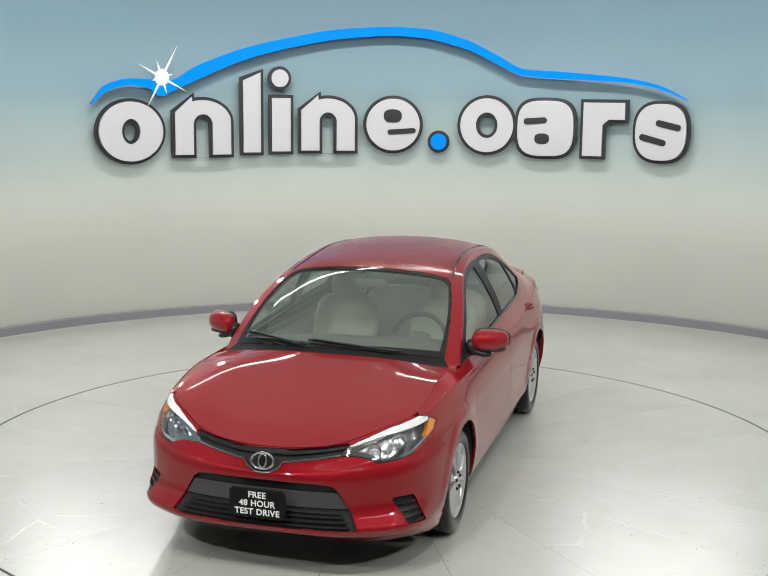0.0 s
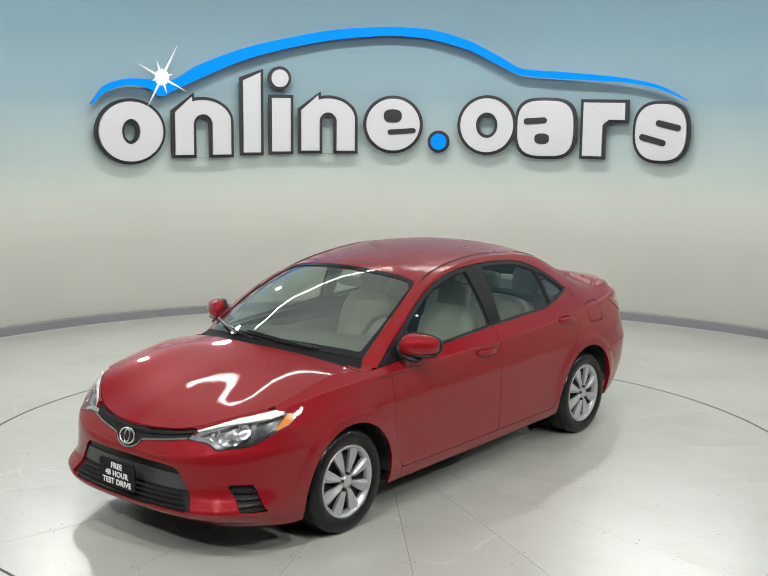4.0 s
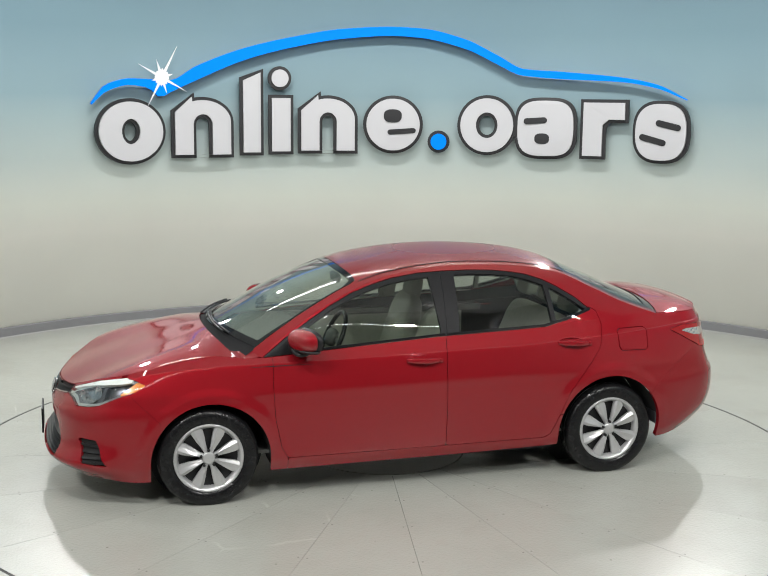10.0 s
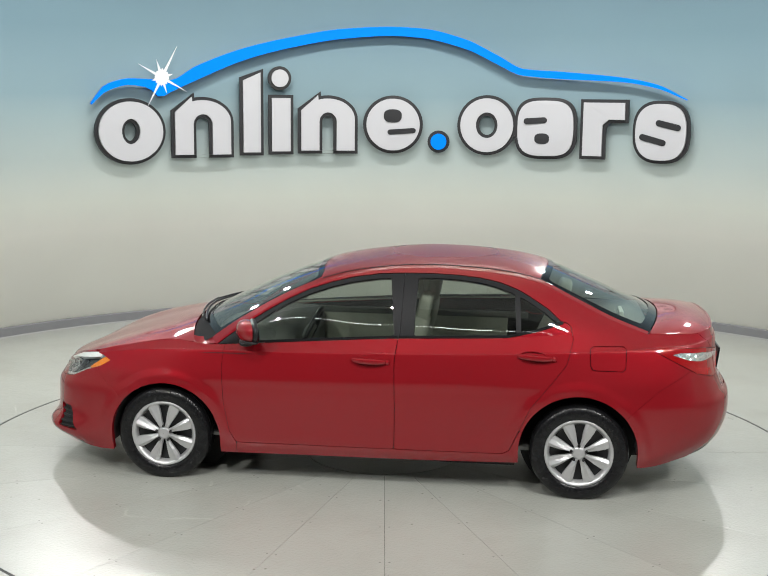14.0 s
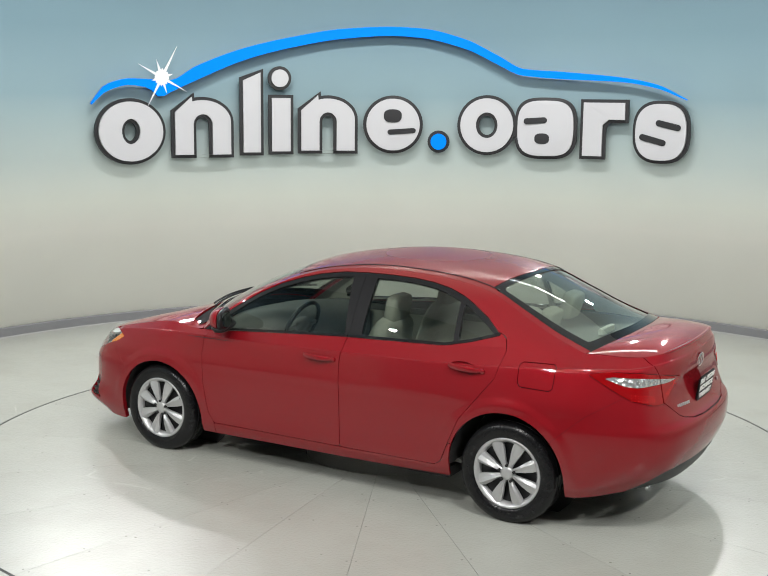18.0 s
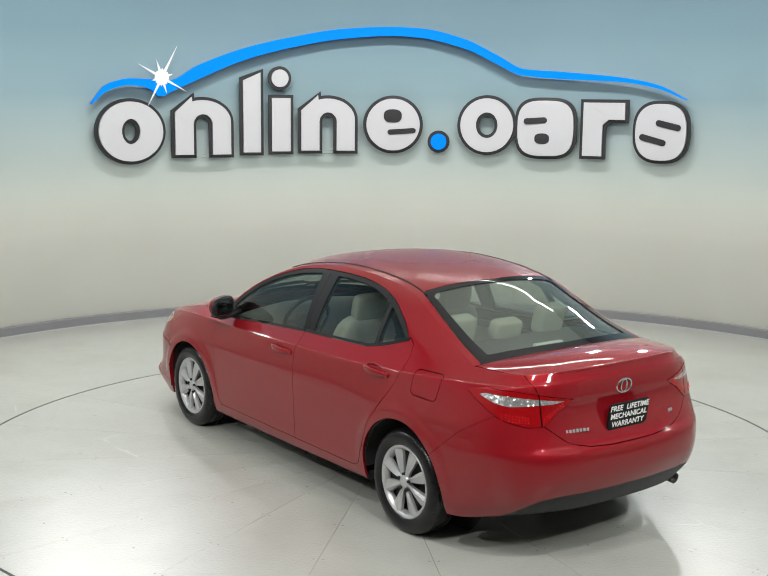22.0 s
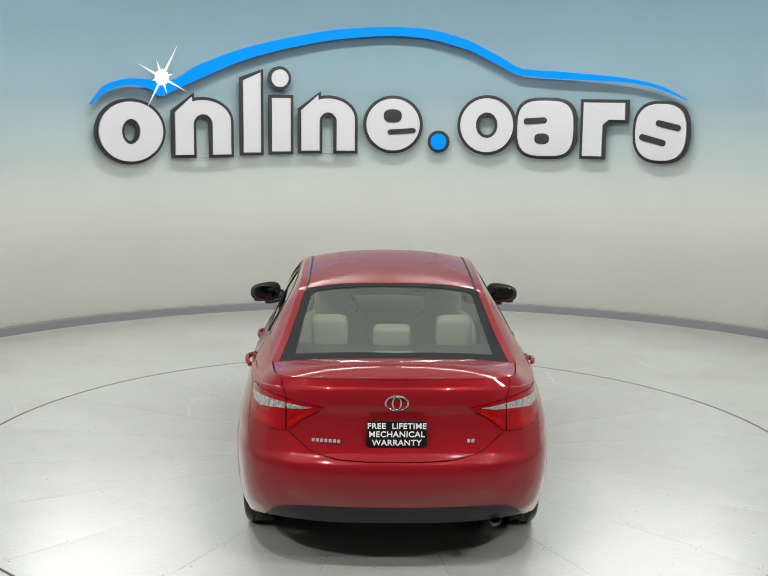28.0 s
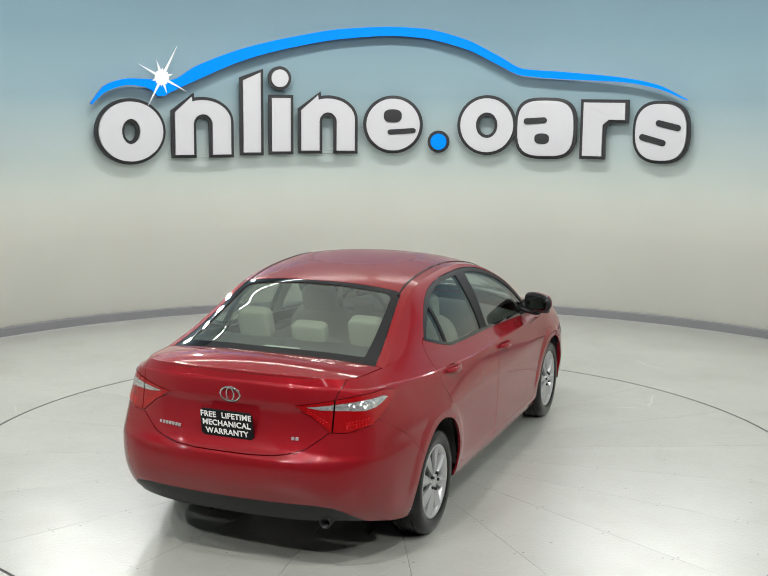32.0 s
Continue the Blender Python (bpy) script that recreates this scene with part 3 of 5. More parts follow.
# ---- the car: materials ----
def paint_material():
    m = material("red_metallic_paint", (.30, .003, .008), .42, .2, 1.0, .0)
    bsdf(m).inputs["Coat Roughness"].default_value = .012
    bsdf(m).inputs["Coat IOR"].default_value = 1.55
    # rougher clear coat on flat tops and roof, added to blur the sign's reflection
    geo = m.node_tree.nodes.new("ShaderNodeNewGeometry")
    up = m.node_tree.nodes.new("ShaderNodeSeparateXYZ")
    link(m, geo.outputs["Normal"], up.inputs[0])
    top_rough = node(m, "ShaderNodeMapRange", From_Min=.95, From_Max=1.0, To_Min=.012, To_Max=.05)
    top_rough.interpolation_type = "SMOOTHSTEP"
    link(m, up.outputs["Z"], top_rough.inputs["Value"])
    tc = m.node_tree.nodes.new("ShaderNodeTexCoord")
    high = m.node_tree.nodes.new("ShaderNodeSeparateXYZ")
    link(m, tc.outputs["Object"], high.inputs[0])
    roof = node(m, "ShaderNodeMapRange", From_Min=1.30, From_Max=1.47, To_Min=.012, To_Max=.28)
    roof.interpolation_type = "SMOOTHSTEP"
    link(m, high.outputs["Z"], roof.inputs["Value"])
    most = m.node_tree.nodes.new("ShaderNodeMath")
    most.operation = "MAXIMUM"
    link(m, top_rough.outputs["Result"], most.inputs[0])
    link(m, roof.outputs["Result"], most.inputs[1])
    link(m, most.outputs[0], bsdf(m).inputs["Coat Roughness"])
    peel = node(m, "ShaderNodeBump", Strength=.05, Distance=.0006)
    link(m, grain(m, 160, 0, 1, 1), peel.inputs["Height"])
    link(m, peel.outputs["Normal"], bsdf(m).inputs["Coat Normal"])
    flakes = tint(m, (.240, .0080, .0132), grain(m, 900, 0, 1, 1), (.184, .0060, .0100))
    # pale reflection of the wall, put into the base colour of up-facing panels
    painted_sheen = node(m, "ShaderNodeMapRange", From_Min=.90, From_Max=.995, To_Min=0, To_Max=.14)
    link(m, up.outputs["Z"], painted_sheen.inputs["Value"])
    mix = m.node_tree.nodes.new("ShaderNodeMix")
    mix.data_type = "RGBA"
    # the roof takes more of this painted reflection, by height
    roof_sheen = node(m, "ShaderNodeMapRange", From_Min=1.26, From_Max=1.46, To_Min=0, To_Max=.42)
    roof_sheen.interpolation_type = "SMOOTHSTEP"
    link(m, high.outputs["Z"], roof_sheen.inputs["Value"])
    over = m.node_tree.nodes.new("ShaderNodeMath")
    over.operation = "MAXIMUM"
    link(m, painted_sheen.outputs["Result"], over.inputs[0])
    link(m, roof_sheen.outputs["Result"], over.inputs[1])
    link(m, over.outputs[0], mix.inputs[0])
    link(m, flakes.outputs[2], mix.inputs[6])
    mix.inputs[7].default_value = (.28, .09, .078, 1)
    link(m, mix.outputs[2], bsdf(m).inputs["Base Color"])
    return m


def glass_material(name, clear, see, painted_sheen=0.0):
    """A pane: a clear coat over a tinted, see-through body."""
    m = bpy.data.materials.new(name)
    m.use_nodes = True
    nt = m.node_tree
    nt.nodes.remove(nt.nodes["Principled BSDF"])
    t = nt.nodes.new("ShaderNodeBsdfTransparent")
    t.inputs["Color"].default_value = (*clear, 1)
    g = nt.nodes.new("ShaderNodeBsdfGlossy")
    g.inputs["Roughness"].default_value = .0
    g.inputs["Color"].default_value = (1, 1, 1, 1)
    # gloss rises towards grazing angles, alike from both sides of the pane
    f = nt.nodes.new("ShaderNodeLayerWeight")
    f.inputs["Blend"].default_value = .5
    p = node(m, "ShaderNodeMath")
    p.operation = "POWER"
    p.inputs[1].default_value = 5
    link(m, f.outputs["Facing"], p.inputs[0])
    flat = ((see - 1) / (see + 1)) ** 2
    q = node(m, "ShaderNodeMath")
    q.operation = "MULTIPLY_ADD"
    q.inputs[1].default_value, q.inputs[2].default_value = 1 - 2 * flat, 2 * flat
    link(m, p.outputs[0], q.inputs[0])
    x = nt.nodes.new("ShaderNodeMixShader")
    link(m, q.outputs[0], x.inputs[0])
    link(m, t.outputs[0], x.inputs[1])
    link(m, g.outputs[0], x.inputs[2])
    if painted_sheen:
        # pale reflection of the room, painted in as a diffuse share of the tint
        d = nt.nodes.new("ShaderNodeBsdfDiffuse")
        d.inputs["Color"].default_value = (.62, .70, .62, 1)
        y = nt.nodes.new("ShaderNodeMixShader")
        y.inputs[0].default_value = painted_sheen
        link(m, t.outputs[0], y.inputs[1])
        link(m, d.outputs[0], y.inputs[2])
        link(m, y.outputs[0], x.inputs[1])
    link(m, x.outputs[0], nt.nodes["Material Output"].inputs["Surface"])
    return m


def worn(name, colour, rough, scale, change, metal=0.0):
    m = material(name, colour, rough, metal)
    tint(m, colour, grain(m, scale, 0, 1, 4), tuple(c * change for c in colour))
    return m


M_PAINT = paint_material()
M_GLASS = glass_material("tinted_window_glass", (.67, .72, .68), 1.52)
M_SCREEN = glass_material("clear_screen_glass", (.62, .69, .63), 1.52, .08)
M_LENS = glass_material("clear_lamp_lens", (.93, .95, .96), 1.5)
M_RED = material("red_lamp_lens", (.28, .002, .004), .12, .2, 1, .4)
M_CLEAR = material("faceted_clear_lens", (.66, .66, .66), .14, .8, 1)
FACETS = node(M_CLEAR, "ShaderNodeTexVoronoi", Scale=42)
FACETS.feature = "F1"
link(M_CLEAR, M_CLEAR.node_tree.nodes.new("ShaderNodeTexCoord").outputs["Object"], FACETS.inputs["Vector"])
bump(M_CLEAR, FACETS.outputs["Distance"], .7, .010)
M_CELL = material("bright_red_reflector", (.80, .012, .012), .08, .1, 1)
M_REFLECT = material("lamp_reflector", (.34, .34, .35), .16, .9, 1)
LINES = node(M_REFLECT, "ShaderNodeTexVoronoi", Scale=30)
link(M_REFLECT, M_REFLECT.node_tree.nodes.new("ShaderNodeTexCoord").outputs["Object"], LINES.inputs["Vector"])
bump(M_REFLECT, LINES.outputs["Distance"], .5, .012)
M_HOUSING = material("lamp_housing", (.07, .07, .072), .22, .4)
M_AMBER = material("amber_reflector", (.75, .22, .01), .2, 0, 1)
M_CHROME = material("chrome", (.82, .82, .83), .08, 1)
M_SILVER = material("bright_reflector", (.74, .74, .70), .3, .0)
M_EDGE = material("satin_chrome", (.42, .42, .43), .22, 1)
M_TYRE = worn("tyre_rubber", (.009, .009, .010), .26, 30, .6)
bsdf(M_TYRE).inputs["Specular IOR Level"].default_value = .28
M_COVER = material("silver_painted_plastic", (.47, .47, .475), .33, .55)
M_DARK = material("dark_steel", (.03, .03, .032), .45, .5)
M_PLASTIC = worn("black_plastic", (.013, .013, .014), .42, 60, .7)
bsdf(M_PLASTIC).inputs["Specular IOR Level"].default_value = .3
M_GLOSSBLK = material("satin_black_trim", (.012, .012, .013), .45, 0, 0, .12)
M_FRIT = material("black_ceramic_glass", (.012, .012, .013), .03, 0, 0, .5)
M_COWL = material("dull_black_plastic", (.012, .012, .013), .8, 0, 0, .12)
M_GREYBAR = worn("charcoal_plastic", (.05, .05, .054), .38, 60, .8)
M_VOID = material("unlit_underside", (.01, .01, .01), .9)
M_SEAT = worn("beige_seat_cloth", (.38, .375, .32), .9, 40, .88)
M_TRIM = worn("beige_cabin_trim", (.42, .41, .36), .85, 30, .92)
M_DASH = worn("dark_grey_dashboard", (.12, .12, .112), .7, 40, .8)
M_PLATE = material("black_plate", (.006, .006, .007), .45, 0, 0, .18)
M_LETTER = material("white_lettering", (.8, .8, .78), .5)
M_MIRROR = material("mirror_glass", (.16, .17, .18), .02, 1)

car = new("car")
tagged(car, "red metallic four-door sedan with silver wheel covers on the turntable", "car")


# ---- sheets, clipped to outlines ----
def sheet(fn, u, v):
    U, W = np.meshgrid(u, v, indexing="ij")
    P = fn(U, W).reshape(-1, 3)
    return np.c_[P, U.ravel(), W.ravel()], grid_faces(len(u), len(v))


def clip(V, F, g):
    """The part of a mesh where g < 0; edges are cut where g is 0."""
    out, old, cuts, new_v = [], {}, {}, []

    def keep(i):
        if i not in old:
            old[i] = len(new_v)
            new_v.append(V[i])
        return old[i]

    def cut(i, j):
        k = (i, j) if i < j else (j, i)
        if k not in cuts:
            a, b = k
            t = g[a] / (g[a] - g[b])
            cuts[k] = len(new_v)
            new_v.append(V[a] + (V[b] - V[a]) * t)
        return cuts[k]

    inside = g < 0
    quads = np.array([f for f in F if len(f) == 4]).reshape(-1, 4)
    n4 = inside[quads].sum(1)
    full = quads[n4 == 4]
    used = np.unique(full)
    for i in used.tolist():
        keep(i)
    table = np.zeros(len(V), int)
    for i in used.tolist():
        table[i] = old[i]
    out += table[full].tolist()
    for f in quads[(n4 > 0) & (n4 < 4)].tolist() + [f for f in F if len(f) != 4]:
        n = sum(inside[i] for i in f)
        if n == len(f):
            out.append([keep(i) for i in f])
        elif n:
            q = []
            for i, j in zip(f, (*f[1:], f[0])):
                if inside[i]:
                    q.append(keep(i))
                if inside[i] != inside[j]:
                    q.append(cut(i, j))
            if len(q) > 2:
                out.append(q)
    return np.array(new_v).reshape(-1, V.shape[1]), out


def inside_of(pts, X, Y):
    """Signed distance to a polygon, negative inside."""
    pts = np.asarray(pts, float)
    best, sign = np.full(X.shape, 1e9), np.zeros(X.shape, bool)
    for (ax, ay), (bx, by) in zip(pts, np.roll(pts, -1, 0)):
        dx, dy = bx - ax, by - ay
        t = np.clip(((X - ax) * dx + (Y - ay) * dy) / (dx * dx + dy * dy + 1e-12), 0, 1)
        best = np.minimum(best, np.hypot(X - ax - t * dx, Y - ay - t * dy))
        cross = (ay > Y) != (by > Y)
        with np.errstate(divide="ignore", invalid="ignore"):
            sign ^= cross & (X < (bx - ax) * (Y - ay) / (by - ay + 1e-15) + ax)
    return np.where(sign, -best, best)


ARC_S = np.linspace(0, 15, 301)
ARC_L = np.concatenate([[0], np.cumsum(np.linalg.norm(np.diff(lower(ARC_S, np.full(301, 5.0)), axis=0), axis=1))])


def view(V, how):
    if how == "side":
        return V[:, 0], V[:, 2]
    if how == "end":
        return V[:, 1], V[:, 2]
    if how == "roll":
        return np.interp(V[:, 3], ARC_S, ARC_L), V[:, 2]
    return V[:, 3] * .32, V[:, 4] * .62


def outline(how, pts):
    if how == "roll":
        return [(float(np.interp(s, ARC_S, ARC_L)), z) for s, z in pts]
    if how == "own":
        return [(r * .32, q * .62) for r, q in pts]
    return pts


def within(m, how, pts, gap=.0022):
    V, F = m
    return clip(V, F, inside_of(outline(how, pts), *view(V, how)) + gap)


def without(m, how, pts, gap=.0022):
    V, F = m
    return clip(V, F, gap - inside_of(outline(how, pts), *view(V, how)))


def no_arches(m, grow=0.0):
    V, F = m
    for cx, cz, r in ((1.335, .285, .368), (-1.34, .308, .372)):
        r -= grow
        d = np.hypot(V[:, 0] - cx, V[:, 2] - cz) - r
        e = np.maximum(np.abs(V[:, 0] - cx) - r, V[:, 2] - cz)
        V, F = clip(V, F, -np.minimum(d, e))
    return V, F


def normals(P, F):
    N = np.zeros_like(P)
    quads = np.array([f for f in F if len(f) == 4]).reshape(-1, 4)
    n = np.cross(P[quads[:, 2]] - P[quads[:, 0]], P[quads[:, 3]] - P[quads[:, 1]])
    for k in range(4):
        np.add.at(N, quads[:, k], n)
    for f in F:
        if len(f) != 4:
            f = list(f)
            n = np.zeros(3)
            for k in range(1, len(f) - 1):
                n += np.cross(P[f[k]] - P[f[0]], P[f[k + 1]] - P[f[0]])
            N[f] += n
    return N / np.maximum(np.linalg.norm(N, axis=1, keepdims=True), 1e-12)


def faced(P, F):
    """Faces turned so that they look away from the car's middle."""
    N = normals(P, F)
    out = P - np.stack([P[:, 0] * .75, 0 * P[:, 1], np.full(len(P), .55)], -1)
    return F if (N * out).sum() > 0 else [list(f)[::-1] for f in F]


def flipped(m):
    V, F = m
    return V * np.array([1, -1] + [1] * (V.shape[1] - 2)), [list(f)[::-1] for f in F]


def join(*ms):
    V, F, n = [], [], 0
    for v, f in ms:
        V.append(v[:, :3])
        F += [[i + n for i in q] for q in f]
        n += len(v)
    V = np.concatenate(V)
    # weld equal points
    key, idx, back = np.unique(np.round(V, 4), axis=0, return_index=True, return_inverse=True)
    back = back.ravel()
    G = []
    for q in F:
        r = [int(back[i]) for i in q]
        r = [a for a, b in zip(r, r[1:] + r[:1]) if a != b]
        if len(r) > 2:
            G.append(r)
    return V[idx], G


def out(m):
    return m[0], faced(m[0][:, :3], m[1])


def panel(name, m, mat, parent, label="", thick=.014, inner=None, raise_by=0.0, turn=True, push=None):
    """A body panel: the sheet, its folded rim and, if a lining is named, an inner skin."""
    V, F = join(m)
    P = V
    if turn:
        F = faced(P, F)
    N = normals(P, F)
    P = P + N * raise_by
    if push is not None:
        P = P + np.array(push) * [1, np.sign(P[:, 1].mean()), 1]
    n = len(P)
    count = {}
    for f in F:
        for i, j in zip(f, (*f[1:], f[0])):
            count[(i, j)] = count.get((i, j), 0) + 1
    rim = [(i, j) for (i, j) in count if (j, i) not in count]
    edge = sorted({i for e in rim for i in e})
    at = {i: k for k, i in enumerate(edge)}
    O, I = P[edge], P[edge] - N[edge] * thick
    verts = np.concatenate([P, O, I])
    faces = [list(f) for f in F] + [[n + at[j], n + at[i], n + len(edge) + at[i], n + len(edge) + at[j]] for i, j in rim]
    split = len(faces)
    if inner is not None:
        b = len(verts)
        verts = np.concatenate([verts, P - N * thick])
        faces += [[b + i for i in f[::-1]] for f in F]
    ob = put(name, verts, faces, mat, parent, label)
    if inner is not None:
        ob.data.materials.append(inner)
        for k in range(split, len(faces)):
            ob.data.polygons[k].material_index = 1
    return ob


def both(name, m, mat, parent=None, label="", **more):
    return [panel(name, m, mat, car if parent is None else parent[0], label, **more), panel(name, flipped(m), mat, car if parent is None else parent[1], label, **more)]


# ---- outlines of the panels (left side) ----
FRONT_DOOR = [(.99, 1.2), (.945, .89), (.953, .762), (.94, .536), (.901, .342), (.86, .272), (-.178, .276), (-.180, .55), (-.173, .845), (-.188, .99), (-.19, 1.2)]
REAR_DOOR = [(-.19, 1.1), (-.188, .99), (-.173, .845), (-.180, .55), (-.178, .276), (-.863, .280), (-.91, .305), (-.968, .437), (-1.041, .599), (-1.16, .746), (-1.255, .87), (-1.292, 1.018), (-1.272, 1.094), (-1.235, 1.118), (-1.1, 1.10)]
SILL = [(.86, .05), (.86, .272), (-.178, .276), (-.863, .280), (-.91, .305), (-.968, .437), (-1.0, .437), (-1.0, .05)]
FENDER = [(.86, .05), (.86, .272), (.901, .342), (.94, .536), (.953, .762), (.945, .89), (.99, 1.2), (1.95, 1.2), (1.86, .83), (1.80, .70), (1.64, .545), (1.64, .05)]
NOSE = [(1.64, .05), (1.64, .545), (1.80, .70), (1.86, .83), (1.95, 1.2), (2.6, 1.2), (2.6, .05)]
QUARTER = [(-1.0, .05), (-1.0, .437), (-.968, .437), (-1.041, .599), (-1.16, .746), (-1.255, .87), (-1.292, 1.018), (-1.272, 1.094), (-1.235, 1.118), (-1.1, 1.10), (-1.1, 1.5), (-2.6, 1.5), (-2.6, .86), (-2.05, .86), (-1.82, .72), (-1.63, .55), (-1.63, .05)]
TAIL = [(-1.63, .05), (-1.63, .55), (-1.82, .72), (-2.05, .86), (-2.6, .86), (-2.6, .05)]
HEADLAMP = [(1.15, .655), (1.27, .705), (1.7, .745), (2.10, .776), (2.7, .797), (3.19, .810), (3.6, .797), (3.92, .772), (3.70, .733), (3.32, .706), (2.79, .648), (2.45, .634), (1.95, .622), (1.78, .640), (1.55, .652)]
GRILLE = [(-1, .676), (.42, .680), (.9, .694), (1.26, .712), (1.14, .655), (.75, .635), (.30, .612), (.24, .580), (.12, .558), (-1, .552)]
INTAKE = [(-1, .524), (.30, .516), (.375, .508), (.405, .485), (.52, .300), (.50, .284), (.3, .290), (-1, .298)]
FOG = [(2.30, .440), (2.95, .437), (3.44, .284), (2.88, .306)]
LIGHT = [(11.0, .956), (11.4, .978), (12.2, .975), (12.78, .960), (13.92, .919), (13.5, .865), (13.1, .792), (12.66, .790), (11.93, .826), (11.26, .914)]
LID = [(-1, .658), (.16, .659), (.303, .666), (.40, .685), (.453, .706), (.562, .792), (.574, .96), (.60, 1.03), (.62, 1.3), (-1, 1.3)]
FUEL = [(-1.400, .858), (-1.395, .965), (-1.41, .981), (-1.60, .984), (-1.618, .968), (-1.615, .852), (-1.60, .838), (-1.42, .842)]
WINDOWS = [(1.0, .903), (.685, .926), (.3, .955), (-.134, .985), (-.5, 1.000), (-.88, 1.014), (-1.05, 1.052), (-1.229, 1.106), (-1.13, 1.19), (-1.007, 1.262), (-.93, 1.300), (-.82, 1.337), (-.7, 1.360), (-.565, 1.374), (-.4, 1.380), (-.221, 1.379), (-.05, 1.371), (.133, 1.345), (.27, 1.311), (.413, 1.264), (.56, 1.195), (.692, 1.118), (.86, 1.01)]
PANE_A = [(.80, .932), (.80, 1.012), (.69, 1.088), (.56, 1.168), (.413, 1.237), (.27, 1.285), (.133, 1.318), (-.03, 1.342), (-.12, 1.349), (-.165, 1.003), (.3, .969), (.685, .940)]
PANE_B = [(-.285, 1.006), (-.295, 1.355), (-.42, 1.357), (-.565, 1.350), (-.70, 1.335), (-.80, 1.313), (-.92, 1.272), (-.938, 1.024), (-.5, 1.016)]
PANE_C = [(-.966, 1.043), (-.95, 1.258), (-1.0, 1.236), (-1.12, 1.163), (-1.195, 1.108), (-1.05, 1.064)]


def body():
    fine = np.linspace(0, 8, 77)
    nose = sheet(lower, np.linspace(0, 4.9, 120), fine)
    side = sheet(lower, np.linspace(3.2, 13.2, 301), fine)
    tail = sheet(lower, np.linspace(10.3, 15, 126), fine)

    # dark inner shell behind the gaps
    V, F = no_arches(sheet(lower, np.linspace(0, 15, 151), np.linspace(0, 8, 33)), -.004)
    V, F = without((V, F), "roll", HEADLAMP, -.004)
    V, F = clip(V, F, .235 - V[:, 2])
    N = normals(V[:, :3], faced(V[:, :3], F))
    V[:, :3] -= N * .02
    for side_m in ((V, F), flipped((V, F))):
        put("inner_shell", side_m[0][:, :3], side_m[1], M_VOID, car)

    m = no_arches(within(nose, "side", NOSE, .0006))
    for how, pts in (("roll", HEADLAMP), ("end", GRILLE), ("end", INTAKE), ("roll", FOG)):
        if pts is GRILLE:
            pts, how = [(s, z) for s, z in GRILLE], "roll"
        m = without(m, how, pts)
    panel("front_bumper", join(m, flipped(m)), M_PAINT, car, "red painted front bumper", thick=.03)
    m = without(no_arches(within(side, "side", FENDER, .0006)), "roll", HEADLAMP)
    both("fender", m, M_PAINT)
    both("sill_panel", no_arches(within(side, "side", SILL)), M_PAINT)

    glass_side = sheet(flank, np.linspace(0, 10, 241), np.linspace(0, 1, 31))
    fdoor = both("front_door", within(side, "side", FRONT_DOOR), M_PAINT)
    rd = within(side, "side", REAR_DOOR)
    upper = without(within(glass_side, "side", REAR_DOOR), "side", WINDOWS)
    rdoor = both("rear_door", no_arches(join(out(rd), out(upper))), M_PAINT)
    m = no_arches(within(side, "side", QUARTER, .0008))
    m = without(without(m, "roll", LIGHT), "end", LID)
    fuel = within(m, "side", FUEL)
    left, right = without(m, "side", FUEL), m
    q = [panel("quarter_panel", left, M_PAINT, car), panel("quarter_panel", flipped(right), M_PAINT, car)]
    panel("fuel_flap", fuel, M_PAINT, q[0])
    m = no_arches(within(tail, "side", TAIL, .0006))
    rear = [(-1, .408), (.50, .408), (.585, .396), (.64, .365), (.70, .28), (.70, .1), (-1, .1)]
    m = without(m, "end", rear, .001)
    m = without(without(m, "roll", LIGHT), "end", LID)
    panel("rear_bumper", join(m, flipped(m)), M_PAINT, car, "red painted rear bumper", thick=.03)
    m = within(clip(tail[0], tail[1], tail[0][:, 0] + 1.95), "end", rear, .001)
    panel("rear_valance", join(m, flipped(m)), M_PLASTIC, car, "black plastic rear valance", thick=.03, raise_by=-.004)
    # boot lid: top and back in one
    m = without(within(tail, "end", LID), "roll", LIGHT)
    V, F = m
    # the lid steps in below a crease between the lamps, round the plate
    low = np.clip((.912 - V[:, 2]) / .018, 0, 1) * np.clip((V[:, 2] - .67) / .16, 0, 1) * np.clip((.50 - np.abs(V[:, 1])) / .16, 0, 1)
    V[:, 0] += .008 * low
    m = clip(V, F, V[:, 0] + 1.0)
    top = sheet(deck, np.linspace(0.02, 1, 25), np.linspace(-.985, .985, 61))
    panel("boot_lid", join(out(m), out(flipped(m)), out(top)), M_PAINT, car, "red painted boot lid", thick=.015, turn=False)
    # rounded lip along the lid's rear edge
    k = 12.9 + (15 - 12.9) * np.linspace(0, 1, 40)
    c = herm(RINGS[-1], k)
    c = np.concatenate([c, (c * [1, -1, 1])[::-1][1:]])
    v = []
    for i, p in enumerate(c):
        grow = min(1, i / 14, (len(c) - 1 - i) / 14) ** .7
        d = np.array([p[0] + 1.2, p[1], 0])
        d /= np.linalg.norm(d)
        d = np.array([d[0], d[1], 0])
        v += [p + (d * x + np.array([0, 0, z])) * grow - np.array([0, 0, .002]) * (1 - grow) for x, z in ((-.032, .0005), (-.010, .005), (.003, .0055), (.008, .001), (.005, -.007), (-.002, -.015))]
    put("lid_lip", v, grid_faces(len(c), 6), M_PAINT, car, "red lip along the boot lid")
